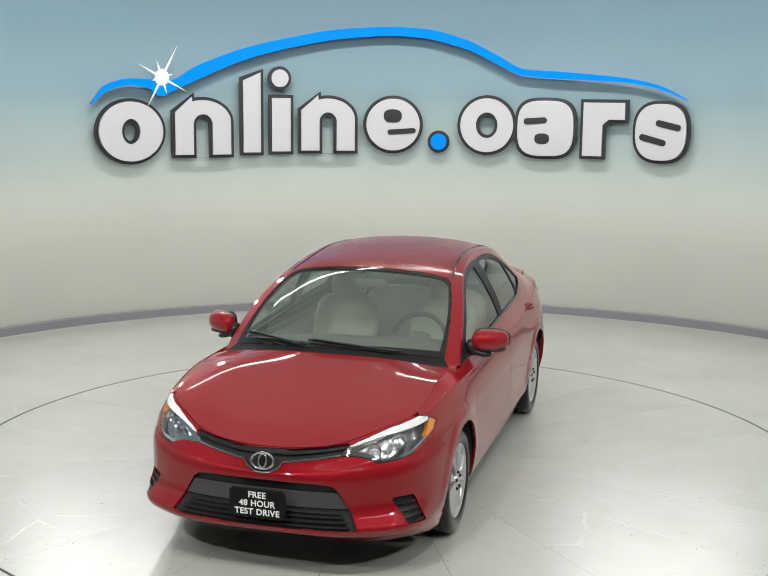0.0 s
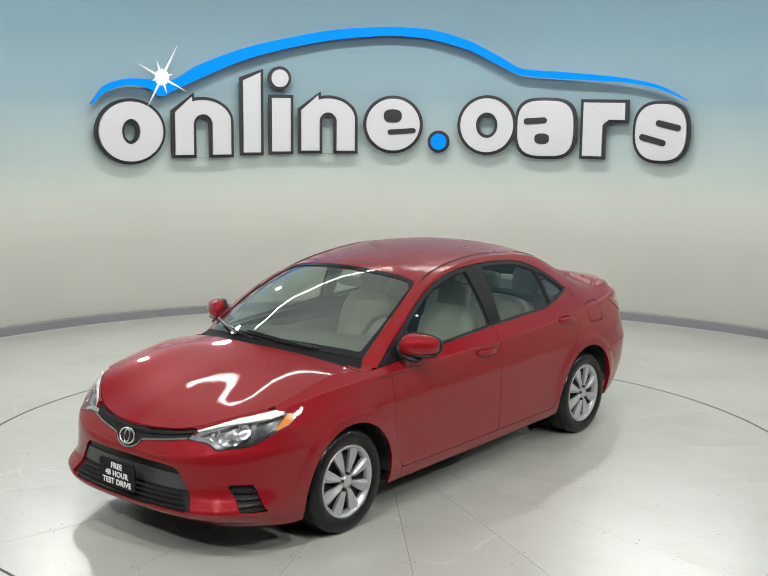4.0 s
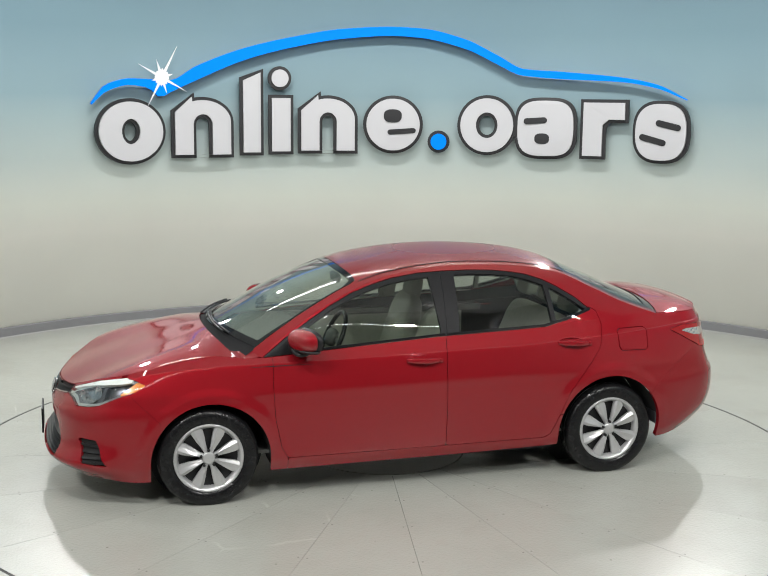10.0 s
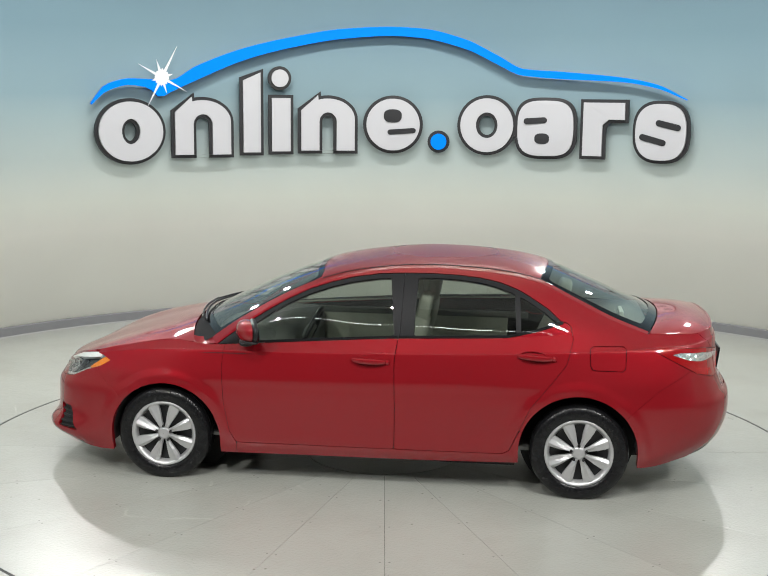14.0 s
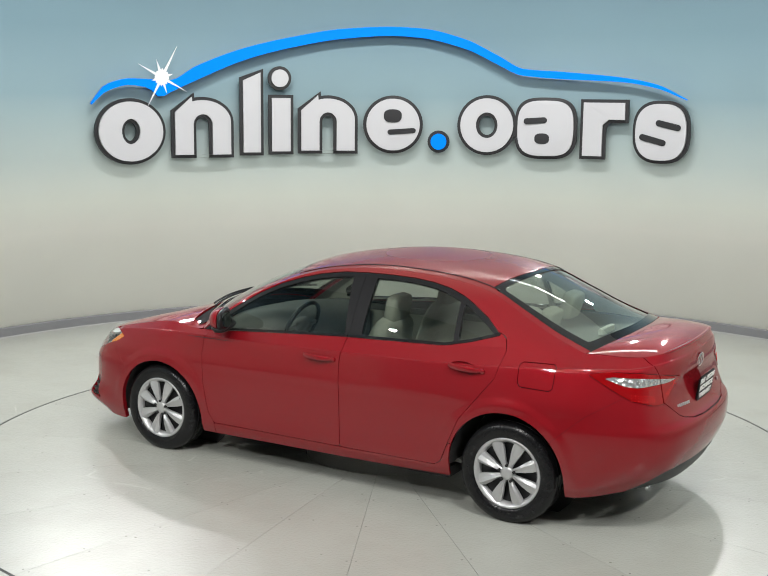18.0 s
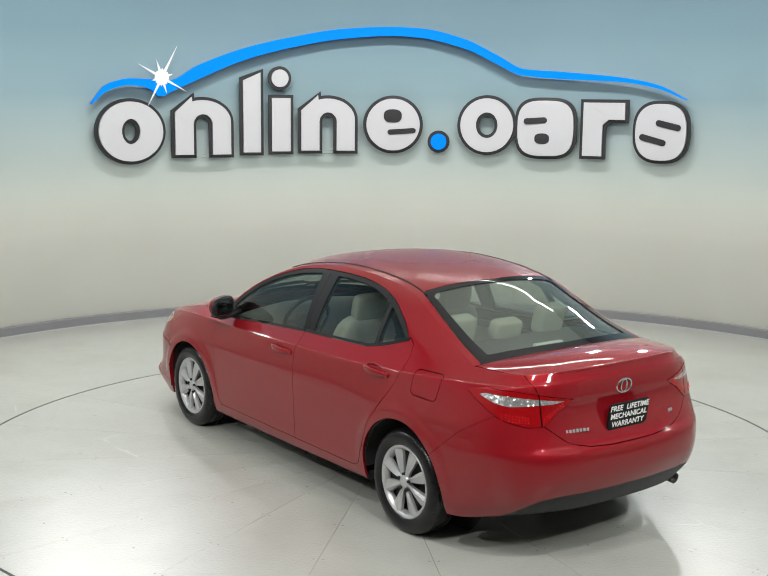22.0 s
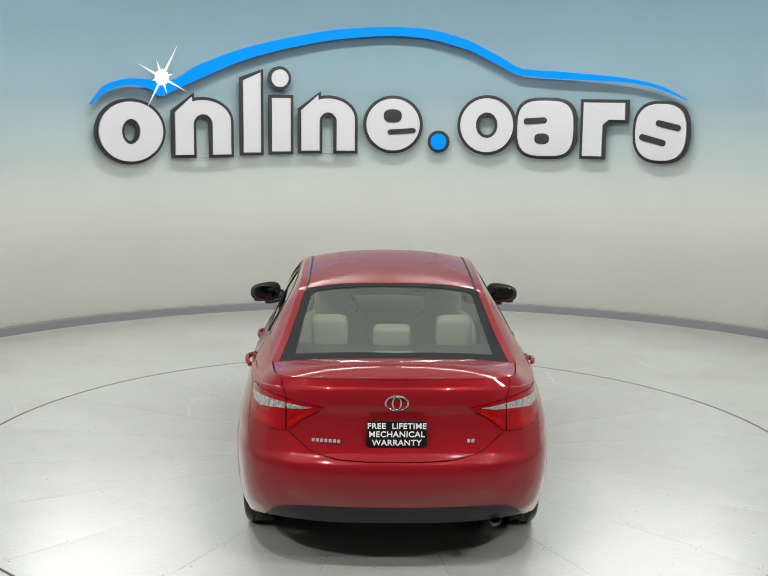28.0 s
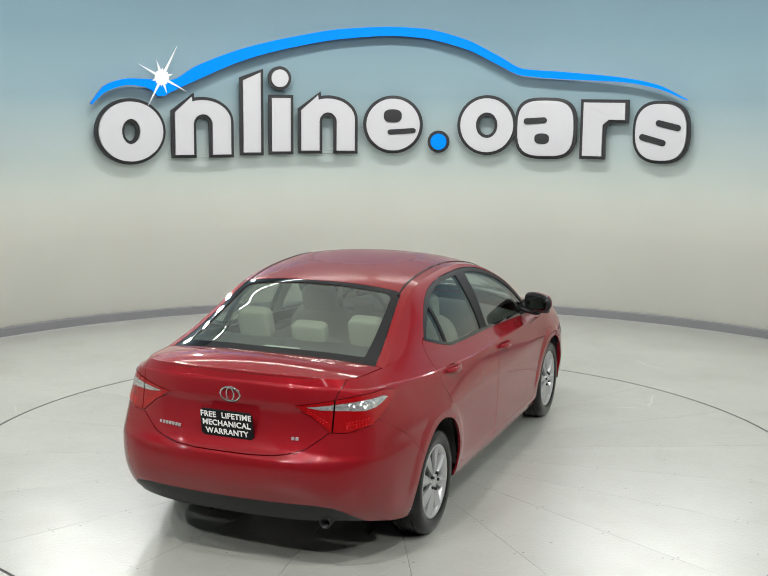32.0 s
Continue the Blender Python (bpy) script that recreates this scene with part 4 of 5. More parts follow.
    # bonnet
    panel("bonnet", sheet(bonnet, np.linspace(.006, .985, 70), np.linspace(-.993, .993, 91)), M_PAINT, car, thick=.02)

    # side frame with the window opening
    m = without(without(glass_side, "side", WINDOWS), "side", REAR_DOOR)
    both("side_frame", m, M_PAINT, inner=M_TRIM, thick=.035)
    trim = within(glass_side, "side", WINDOWS, .001)
    V, F = trim
    for pts, holders, name in ((PANE_A, fdoor, "window_pane"), (PANE_B, rdoor, "window_pane"), (PANE_C, rdoor, "quarter_pane")):
        trim = without(trim, "side", pts, -.001)
        both(name, within(glass_side, "side", pts, -.006), M_GLASS, holders, "tinted window glass", thick=.004, raise_by=-.008)
    a, b = within(trim, "side", [(1.3, .7), (1.3, 1.6), (-.21, 1.6), (-.195, .7)], .001), within(trim, "side", [(-.195, .7), (-.21, 1.6), (-1.5, 1.6), (-1.5, .7)], .001)
    both("window_surround", a, M_GLOSSBLK, fdoor, "black window surround", inner=M_TRIM, thick=.03, raise_by=-.002)
    both("window_surround", b, M_GLOSSBLK, rdoor, "black window surround", inner=M_TRIM, thick=.03, raise_by=-.002)

    # gloss belt mouldings under the panes
    foot = [(.685, .926), (.3, .955), (-.134, .985), (-.5, 1.000), (-.88, 1.014), (-1.05, 1.052), (-1.229, 1.106)]
    band = within(glass_side, "side", [(x, z - .001) for x, z in foot] + [(x, z + .016) for x, z in foot[::-1]], 0)
    for lo, hi, holders in ((-.185, 1.3, fdoor), (-1.5, -.195, rdoor)):
        both("belt_moulding", within(band, "side", [(lo, .5), (hi, .5), (hi, 1.5), (lo, 1.5)], 0), M_FRIT, holders, "gloss black belt moulding", raise_by=.003, thick=.012)

    # upper shell: roof with the pillars, windscreen, backlight
    s = sheet(shell, np.linspace(-.5, 10, 168), np.linspace(-1, 1, 81))
    FRONT = [(-2, -.905), (2.0, -.90), (2.85, -.885), (3.02, -.85), (3.09, -.7), (3.12, 0), (3.09, .7), (3.02, .85), (2.85, .885), (2.0, .90), (-2, .905)]
    BACK = [(12, -.935), (8, -.93), (7.15, -.925), (7.03, -.88), (7.05, -.5), (7.09, 0), (7.05, .5), (7.03, .88), (7.15, .925), (8, .93), (12, .935)]
    m = without(without(s, "own", FRONT), "own", BACK)
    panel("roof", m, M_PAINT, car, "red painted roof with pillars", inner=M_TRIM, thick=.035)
    for name, op, hole in (("windscreen", FRONT, [(.42, -.86), (1.5, -.880), (2.7, -.870), (2.95, -.80), (2.98, 0), (2.95, .80), (2.7, .870), (1.5, .880), (.42, .86), (.36, 0)]),
                           ("rear_window", BACK, [(9.72, -.83), (8.2, -.85), (7.3, -.85), (7.2, -.80), (7.2, 0), (7.2, .80), (7.3, .85), (8.2, .85), (9.72, .83), (9.76, 0)])):
        pane = within(s, "own", op, .002)
        if name == "windscreen":
            pane = within(pane, "own", [(.20, -1.1), (.20, 1.1), (12, 1.1), (12, -1.1)], 0)
        w = panel(name, pane, M_SCREEN, car, "lightly tinted glass", thick=.004, raise_by=-.007)
        panel("black_border", without(pane, "own", hole, 0), M_FRIT, w, "black ceramic border", thick=.004, raise_by=-.001)
    # roof drip mouldings
    for q in (-.905, .905):
        r = np.linspace(3.05, 7.2, 70)
        c = shell(r, np.full(70, q))
        v, f = [], []
        for k, p in enumerate(c):
            v += [p + [0, -.007, .001], p + [0, -.003, .004], p + [0, .003, .004], p + [0, .007, .001]]
        put("roof_moulding", v, grid_faces(70, 4), M_GLOSSBLK, car, "black roof drip moulding")


body()


# ---- lamps ----
def lamp_patch(pts, lo, hi, how="roll", n=60):
    return within(sheet(lower, np.linspace(lo, hi, n), np.linspace(2.4, 8, 80)), how, pts, .001)


def lamps():
    base = lamp_patch(HEADLAMP, .9, 4.2, n=130)
    for name_side in (0, 1):
        turn = (lambda m: flipped(m)) if name_side else (lambda m: m)
        h = panel("headlamp", turn(base), M_HOUSING, car, "clear headlamp with white brow and amber corner", push=(-.05, -.03, -.012), thick=.004)
        brow = within(base, "roll", [(1.32, .697), (1.7, .727), (2.05, .746), (2.7, .766), (3.2, .778), (3.5, .787), (3.45, .85), (1.2, .85), (1.2, .700)], 0)
        panel("light_guide", turn(brow), M_SILVER, h, "white light guide", push=(-.006, -.004, 0), thick=.03)
        panel("amber_marker", turn(within(base, "roll", [(3.28, .72), (3.62, .790), (4.1, .79), (4.0, .70), (3.4, .69)], .004)), M_AMBER, h, "amber side marker", push=(-.008, -.010, 0), thick=.03)
        panel("chrome_reflector", turn(within(base, "roll", [(1.30, .668), (1.6, .700), (2.0, .722), (2.42, .735), (2.62, .70), (2.40, .655), (2.2, .636), (1.95, .630), (1.78, .646), (1.55, .658)], 0)), M_REFLECT, h, "faceted chrome reflector", push=(-.030, -.018, -.006), thick=.01)
        panel("divider_fin", turn(within(base, "roll", [(2.62, .70), (2.50, .745), (2.62, .750), (2.80, .69), (2.72, .655), (2.60, .65)], 0)), M_GREYBAR, h, "grey divider fin", push=(-.020, -.012, -.004), thick=.03)
        rim = without(base, "roll", [(1.36, .672), (1.5, .69), (2.1, .745), (2.7, .768), (3.2, .79), (3.75, .77), (3.6, .735), (3.3, .722), (2.75, .664), (2.45, .650), (2.0, .640), (1.8, .658), (1.6, .670)], 0)
        panel("bright_bezel", turn(rim), M_CHROME, h, "bright bezel", push=(-.014, -.009, -.003), thick=.03)
        panel("lens", turn(base), M_LENS, h, "clear lens", thick=.004)
        for s, v, r in ((1.85, 5.0, .030), (2.45, 5.2, .036)):
            p, q = lower(s, v), lower(s + .01, v) - lower(s, v)
            k = -1 if name_side else 1
            d = Vector((-q[1], q[0], 0)).normalized() * (1 if q[0] < 0 else -1)
            d = Vector((abs(d.x), abs(d.y) * k, 0))
            at = Vector((p[0], p[1] * k, p[2] - .004)) - d * .05
            rot = Vector((0, 0, 1)).rotation_difference((d * .8 + Vector((.4, 0, 0))).normalized()).to_matrix().to_4x4()
            prof = [(.006, .0), (.014, .010), (.014, .016), (.022, .006), (.026, .010), (.029, .016), (r, .026), (r + .003, .025)]
            v8 = [(a * math.cos(t), a * math.sin(t), z) for a, z in prof for t in np.linspace(0, 2 * math.pi, 20, endpoint=False)]
            ob = put("reflector_bowl", v8, grid_faces(len(prof), 20, close_v=True), M_CHROME, h, "chrome reflector bowl")
            ob.matrix_local = Matrix.Translation(at) @ rot
    # tail lamps, parted at the boot lid's joint
    base = within(sheet(lower, np.linspace(10.8, 14.1, 130), np.linspace(4, 8, 70)), "roll", LIGHT, .001)
    outer, inner = clip(*base, base[0][:, 1] * -1 + .577), clip(*base, base[0][:, 1] - .569)
    clear = [(11.30, .940), (11.5, .951), (12.2, .948), (12.78, .937), (13.72, .916), (13.3, .904), (12.6, .901), (12.1, .895), (11.75, .904), (11.46, .926)]
    for k in (0, 1):
        turn = (lambda m: flipped(m)) if k else (lambda m: m)
        for m, nm in ((outer, "tail_lamp"), (inner, "boot_lid_lamp")):
            h = panel(nm, turn(without(m, "roll", clear, 0)), M_RED, car, "red and clear tail lamp", raise_by=.004, thick=.03)
            panel("clear_band", turn(within(m, "roll", clear, .001)), M_CLEAR, h, "clear reversing and turn band", raise_by=.004, thick=.03)
            # red reflector cells in the lower half
            cells = [(s, .812 + d + (12.7 - s) * .022) for s in np.linspace(11.95, 12.66, 9) for d in (0, .014, .028)] if nm == "tail_lamp" else [(s, .815 + (s - 13.05) * .13 + d) for s in np.linspace(13.02, 13.62, 9) for d in (.0, .014)]
            dice = random.Random(7)
            for s, z in cells:
                s, z, size = s + dice.uniform(-.012, .012), z + dice.uniform(-.002, .002), dice.uniform(.0025, .0045)
                vv = np.linspace(4, 8, 120)
                at = lower(s, np.interp(z, lower(np.full(120, s), vv)[:, 2], vv))
                if not (.58 if nm == "tail_lamp" else -1) < at[1] < (1 if nm == "tail_lamp" else .566):
                    continue
                way = np.array([-.85, .5, .05]) if nm == "tail_lamp" else np.array([-.97, .2, .08])
                at = at + way * .0035
                bm = bmesh.new()
                bmesh.ops.create_icosphere(bm, subdivisions=1, radius=size)
                ob = from_bm("reflector_cell", bm, M_CELL, h)
                ob.location = (at[0], at[1] * (-1 if k else 1), at[2])


lamps()


# ---- nose: grille, intake, fog vents, plates, badges ----
def bar_on_nose(name, z0, z1, ymax, depth, mat, parent, sink=.01, label="", ny=41):
    """A slat that follows the bumper's plan between two heights."""
    y0, y1 = ymax if isinstance(ymax, tuple) else (ymax, ymax)
    ys = np.linspace(-1, 1, ny)
    ss = np.linspace(0, 3.2, 400)
    v = []
    rows = []
    for z, wide in ((z0, y0), (z1, y1)):
        vv = np.linspace(0.4, 8, 300)
        pts = lower(np.zeros(300), vv)
        lev = float(np.interp(z, pts[:, 2], vv))
        ring = lower(ss, np.full(400, lev))
        rows.append(np.interp(np.abs(ys) * wide, ring[:, 1], ring[:, 0]))
    for k, y in enumerate(ys):
        x0, x1 = rows[0][k] - sink, rows[1][k] - sink
        v += [(x0 - depth, y * y0, z0), (x0, y * y0, z0 + .003), (x1, y * y1, z1 - .003), (x1 - depth, y * y1, z1)]
    return put(name, v, grid_faces(ny, 4, close_v=True), mat, parent, label, smooth=False)


def oval_ring(name, rx, rz, w, d, mat, parent, at, label=""):
    n = 40
    v = []
    for k in range(n):
        t = 2 * math.pi * k / n
        for j in range(8):
            a = 2 * math.pi * j / 8
            v.append((d * math.sin(a), (rx + w * math.cos(a)) * math.cos(t), (rz + w * math.cos(a)) * math.sin(t)))
    ob = put(name, v, grid_faces(n, 8, True, True), mat, parent, label)
    ob.matrix_local = at
    return ob


def disc(name, rx, rz, d, mat, parent, at, label=""):
    n = 36
    ring = lambda k, x: [(x, rx * k * math.cos(t), rz * k * math.sin(t)) for t in np.linspace(0, 2 * math.pi, n, endpoint=False)]
    v = ring(1, -d) + ring(1, 0) + ring(.6, d * .6) + ring(.2, d * .8)
    f = grid_faces(4, n, close_v=True) + [tuple(range(3 * n, 4 * n))]
    ob = put(name, v, f, mat, parent, label)
    ob.matrix_local = at
    return ob


def words(name, lines, size, heights, at, mat, parent, label):
    for text, z in zip(lines, heights):
        cu = bpy.data.curves.new(name, "FONT")
        cu.body, cu.size, cu.align_x, cu.align_y, cu.extrude, cu.offset = text, size, "CENTER", "CENTER", .0012, size * .016
        cu.space_character, cu.space_word = 1.06, 1.1
        tmp = bpy.data.objects.new(name, cu)
        me = bpy.data.meshes.new_from_object(tmp)
        bpy.data.objects.remove(tmp)
        me.materials.clear()
        me.materials.append(mat)
        bm = bmesh.new()
        bm.from_mesh(me)
        left = set(bm.verts)
        while left:
            island, todo = set(), [next(iter(left))]
            while todo:
                w = todo.pop()
                if w in left:
                    left.remove(w)
                    island.add(w)
                    todo += [e.other_vert(w) for e in w.link_edges]
            number = {w: k for k, w in enumerate(sorted(island, key=lambda q: q.index))}
            fs = [[number[w] for w in f.verts] for f in bm.faces if f.verts[0] in island]
            ob = put(name, [tuple(w.co) for w in number], fs, mat, parent, label, smooth=False)
            ob.matrix_local = at @ Matrix.Translation((0, z, 0))
        bm.free()


def rounded_plate(name, w, h, d, mat, parent, at, label):
    bm = box_bm(0, 0, 0, w, h, d)
    bmesh.ops.bevel(bm, geom=[e for e in bm.edges if abs((e.verts[0].co - e.verts[1].co).z) > d * .9], offset=.012, segments=4, affect="EDGES")
    bmesh.ops.bevel(bm, geom=[e for e in bm.edges if e.calc_face_angle(0) > .8], offset=.0015, segments=1, affect="EDGES")
    ob = from_bm(name, bm, mat, parent, label)
    ob.matrix_local = at
    return ob


def nose_parts():
    base = sheet(lower, np.linspace(0, 2.0, 70), np.linspace(2.5, 8, 66))
    m = within(base, "roll", GRILLE, .001)
    g = panel("upper_grille", join(m, flipped(m)), M_PLASTIC, car, "black upper grille", raise_by=-.035, thick=.01)
    # thin bright lower edge and two slats
    m2 = within(base, "roll", [(-1, .700), (.42, .672), (.9, .687), (1.2, .702), (1.17, .690), (.8, .672), (.42, .655), (-1, .652)], 0)
    panel("slat", join(m2, flipped(m2)), M_GLOSSBLK, g, "gloss black slat", raise_by=-.006, thick=.02)
    m3 = within(base, "roll", [(.30, .6205), (.75, .6435), (1.15, .665), (1.14, .655), (.75, .635), (.30, .612), (.24, .580), (.12, .558), (-1, .552), (-1, .560), (.10, .566), (.215, .584), (.27, .610)], 0)
    panel("grille_edge", join(m3, flipped(m3)), M_EDGE, g, "satin chrome lower edge", raise_by=.003, thick=.02)
    at = pose(2.262, 0, .617, 0, -14)
    e = oval_ring("nose_badge", .062, .043, .0065, .006, M_CHROME, car, at, "chrome oval badge")
    oval_ring("badge_centre", .022, .036, .005, .005, M_CHROME, e, Matrix.Identity(4), "plain inner oval")
    # lower intake: charcoal bar over four slats
    k = bar_on_nose("lower_grille", .384, .472, (.462, .408), .04, M_GREYBAR, car, .012, "charcoal bumper bar over black slats")
    for z in (.368, .347, .326, .306):
        bar_on_nose("slat", z - .009, z, .485 - (z - .30) * .9, .03, M_PLASTIC, k, .008)
    bar_on_nose("top_lip", .478, .519, .378, .03, M_PLASTIC, k, .016)
    # fog vents
    vent = within(sheet(lower, np.linspace(2, 3.5, 40), np.linspace(.6, 3, 40)), "roll", FOG, .001)
    for side_k in (0, 1):
        turn = flipped if side_k else (lambda m: m)
        f = panel("fog_vent", turn(vent), M_PLASTIC, car, "black slatted bumper vent", raise_by=-.03, thick=.01)
        for z in (.410, .378, .346, .314):
            panel("slat", turn(within(vent, "roll", [(2, z), (3.6, z - .004), (3.6, z - .016), (2, z - .012)], 0)), M_PLASTIC, f, raise_by=-.006, thick=.02)
    # front plate with its words
    at = pose(2.336, 0, .410, 90, 0, 90)
    p = rounded_plate("front_plate", .312, .158, .012, M_PLATE, car, at, "black dealer plate with white words")
    words("lettering", ("FREE", "48 HOUR", "TEST DRIVE"), .046, (.045, -.001, -.047), Matrix.Translation((0, 0, .0072)), M_LETTER, p, "white lettering")
    # rear plate
    at = pose(-2.270, 0, .795, 98, 0, -90)
    p = rounded_plate("rear_plate", .312, .150, .012, M_PLATE, car, at, "black dealer plate with white words")
    words("lettering", ("FREE  LIFETIME", "MECHANICAL", "WARRANTY"), .044, (.047, .001, -.046), Matrix.Translation((0, 0, .0072)), M_LETTER, p, "white lettering")
    at = pose(-2.232, 0, .947, 0, 6, 180)
    e = oval_ring("boot_badge", .058, .040, .006, .005, M_CHROME, car, at, "chrome oval badge")
    oval_ring("badge_centre", .022, .036, .005, .005, M_CHROME, e, Matrix.Identity(4), "plain inner oval")
    near = lower(*np.meshgrid(np.linspace(12.6, 15, 200), np.linspace(3.5, 6, 120))).reshape(-1, 3)
    for y0, count in ((.365, 7), (-.385, 2)):
        spot = near[np.argmin(np.hypot(near[:, 1] - abs(y0), near[:, 2] - .752))]
        badge = new("model_badge")
        badge.parent = car
        badge.matrix_local = pose(spot[0] - .001, y0, .752, 0, 14, -11 if y0 > 0 else 11)
        tagged(badge, "row of plain chrome badge bars")
        for k in range(count):
            ob = from_bm("badge_bar", box_bm(0, (k - (count - 1) / 2) * .0225, 0, .006, .016, .018, .002, 1), M_COVER, badge)
    # exhaust
    v = [(r * math.cos(t), r * math.sin(t), z) for r, z in ((.030, -.25), (.034, .0), (.028, .0), (.026, -.2)) for t in np.linspace(0, 2 * math.pi, 24, endpoint=False)]
    ob = put("exhaust_pipe", v, grid_faces(4, 24, close_v=True), M_DARK, car, "dark steel exhaust tailpipe")
    ob.matrix_local = pose(-2.185, -.53, .296, 0, -97)


nose_parts()


# ---- wheels ----
def wheel():
    w = new("wheel")
    w.parent = car
    n = 64
    prof = [(.205, -.085), (.245, -.098), (.285, -.096), (.304, -.082), (.311, -.055), (.312, 0), (.311, .055), (.304, .082), (.288, .097), (.262, .102), (.240, .100), (.222, .094), (.214, .084), (.205, .06)]
    v = [(r * math.cos(t), y, r * math.sin(t)) for r, y in prof for t in np.linspace(0, 2 * math.pi, n, endpoint=False)]
    tyre = put("tyre", v, grid_faces(len(prof), n, close_v=True), M_TYRE, w, "black tyre with grooved tread")
    # tread grooves
    for y in (-.045, 0, .045):
        gv = [(r * math.cos(t), y + d, r * math.sin(t)) for r, d in ((.3126, -.004), (.3130, 0), (.3126, .004)) for t in np.linspace(0, 2 * math.pi, n, endpoint=False)]
        put("tread_groove", gv, grid_faces(3, n, close_v=True), M_VOID, tyre)
    prof = [(.217, .070), (.217, .089), (.213, .093), (.205, .092), (.194, .080), (.184, .064), (.183, .050)]
    v = [(r * math.cos(t), y, r * math.sin(t)) for r, y in prof for t in np.linspace(0, 2 * math.pi, n, endpoint=False)]
    cover = put("wheel_cover", v, grid_faces(len(prof), n, close_v=True), M_COVER, w, "silver eight-spoke wheel cover")
    prof = [(.212, .05), (.15, .035), (.08, .03), (.001, .03)]
    v = [(r * math.cos(t), y, r * math.sin(t)) for r, y in prof for t in np.linspace(0, 2 * math.pi, 40, endpoint=False)]
    put("steel_wheel", v, grid_faces(len(prof), 40, close_v=True), M_DARK, w, "dark steel wheel behind the cover")
    # blades, broad at the rim, folded along a ridge, tapering to the hub
    for k in range(8):
        a = radians(22.5 + 45 * k)
        v = []
        for r, hw, y in ((.028, .013, .086), (.060, .0150, .088), (.085, .0195, .090), (.12, .0285, .089), (.16, .036, .087), (.198, .0385, .084)):
            f = min(1, (r - .03) / .06)
            for e, dy in ((-1, -.024), (-.94, -.006), (-.42 - .25 * (1 - f), .006 * f), (.30, -.004 * f), (.94, -.010), (1, -.026)):
                v.append((r, y + dy, hw * e))
        m = Matrix.Rotation(a, 3, "Y")
        put("blade", [m @ Vector(p) for p in v], grid_faces(6, 6), M_COVER, cover, smooth=False)
    prof = [(.043, .070), (.041, .086), (.034, .091), (.022, .094), (.001, .095)]
    v = [(r * math.cos(t), y, r * math.sin(t)) for r, y in prof for t in np.linspace(0, 2 * math.pi, 32, endpoint=False)]
    put("hub_cap", v, grid_faces(len(prof), 32, close_v=True), M_COVER, cover)
    for k in range(5):
        a = radians(90 + 72 * k)
        prof = [(.0005, .0985), (.0085, .0985), (.0085, .08)]
        v = [(.050 * math.cos(a) + r * math.cos(t), y + .001, .050 * math.sin(a) + r * math.sin(t)) for r, y in prof for t in np.linspace(0, 2 * math.pi, 12, endpoint=False)]
        put("nut_hole", v, grid_faces(3, 12, close_v=True), M_VOID, cover)
    return w


def wheels():
    w = wheel()
    spots = [(1.352, .757, 0, 0), (-1.348, .757, 0, 0), (1.352, -.757, 180, 12), (-1.348, -.757, 180, 50)]
    for k, (x, y, turn, spin) in enumerate(spots):
        m = pose(x, y, .303, 0, 0, turn) @ Matrix.Rotation(radians(spin), 4, "Y")
        if k == 0:
            w.matrix_local = m
        else:
            copy_thing(w, m)
    # arch liners and underbody
    for x, z, r in ((1.335, .285, .371), (-1.34, .308, .375)):
        for s in (1, -1):
            t = np.linspace(radians(-2 if x < 0 else -8), radians(177 if x < 0 else 183), 40)
            v = [(x + r * math.cos(a), s * y, z + r * math.sin(a)) for a in t for y in (.52, .850)]
            put("arch_liner", v, grid_faces(40, 2), M_VOID, car, "black wheel arch liner")
            put("arch_wall", [(x, s * .52, z)] + [(x + r * math.cos(a), s * .52, z + r * math.sin(a)) for a in np.linspace(0, 2 * math.pi, 40)], [(0, i, i + 1) for i in range(1, 40)], M_VOID, car)
    from_bm("underbody", box_bm(.1, 0, .25, 3.7, 1.04, .09, .02), M_VOID, car, "black underbody")
    for s in (1, -1):
        from_bm("floor_pan", box_bm(0, s * .665, .225, 1.9, .29, .07, .02), M_VOID, car)
        from_bm("floor_pan", box_bm(-1.86, s * .52, .34, .24, .3, .07, .02), M_VOID, car)
        from_bm("floor_pan", box_bm(1.86, s * .50, .235, .26, .3, .05, .02), M_VOID, car)
    # mud guard edge behind the rear wheel
    from_bm("splash_guard", box_bm(-1.712, .73, .37, .012, .18, .13, .004, 1, None), M_GREYBAR, car, "grey plastic splash guard")


wheels()


# ---- mirrors, handles, wipers ----
def blob_bm(sx, sy, sz, p=3.0, n=24, m=12):
    """A rounded block: a superellipsoid."""
    bm = bmesh.new()
    f = lambda c, e: math.copysign(abs(c) ** (2 / e), c)
    rows = []
    for i in range(m + 1):
        b = -math.pi / 2 + math.pi * i / m
        rows.append([bm.verts.new((sx * f(math.cos(b), p) * f(math.cos(t), p), sy * f(math.cos(b), p) * f(math.sin(t), p), sz * f(math.sin(b), p))) for t in np.linspace(0, 2 * math.pi, n, endpoint=False)])
    for i in range(m):
        for j in range(n):
            q = [rows[i][j], rows[i][(j + 1) % n], rows[i + 1][(j + 1) % n], rows[i + 1][j]]
            bm.faces.new(q)
    bmesh.ops.remove_doubles(bm, verts=bm.verts, dist=1e-4)
    return bm


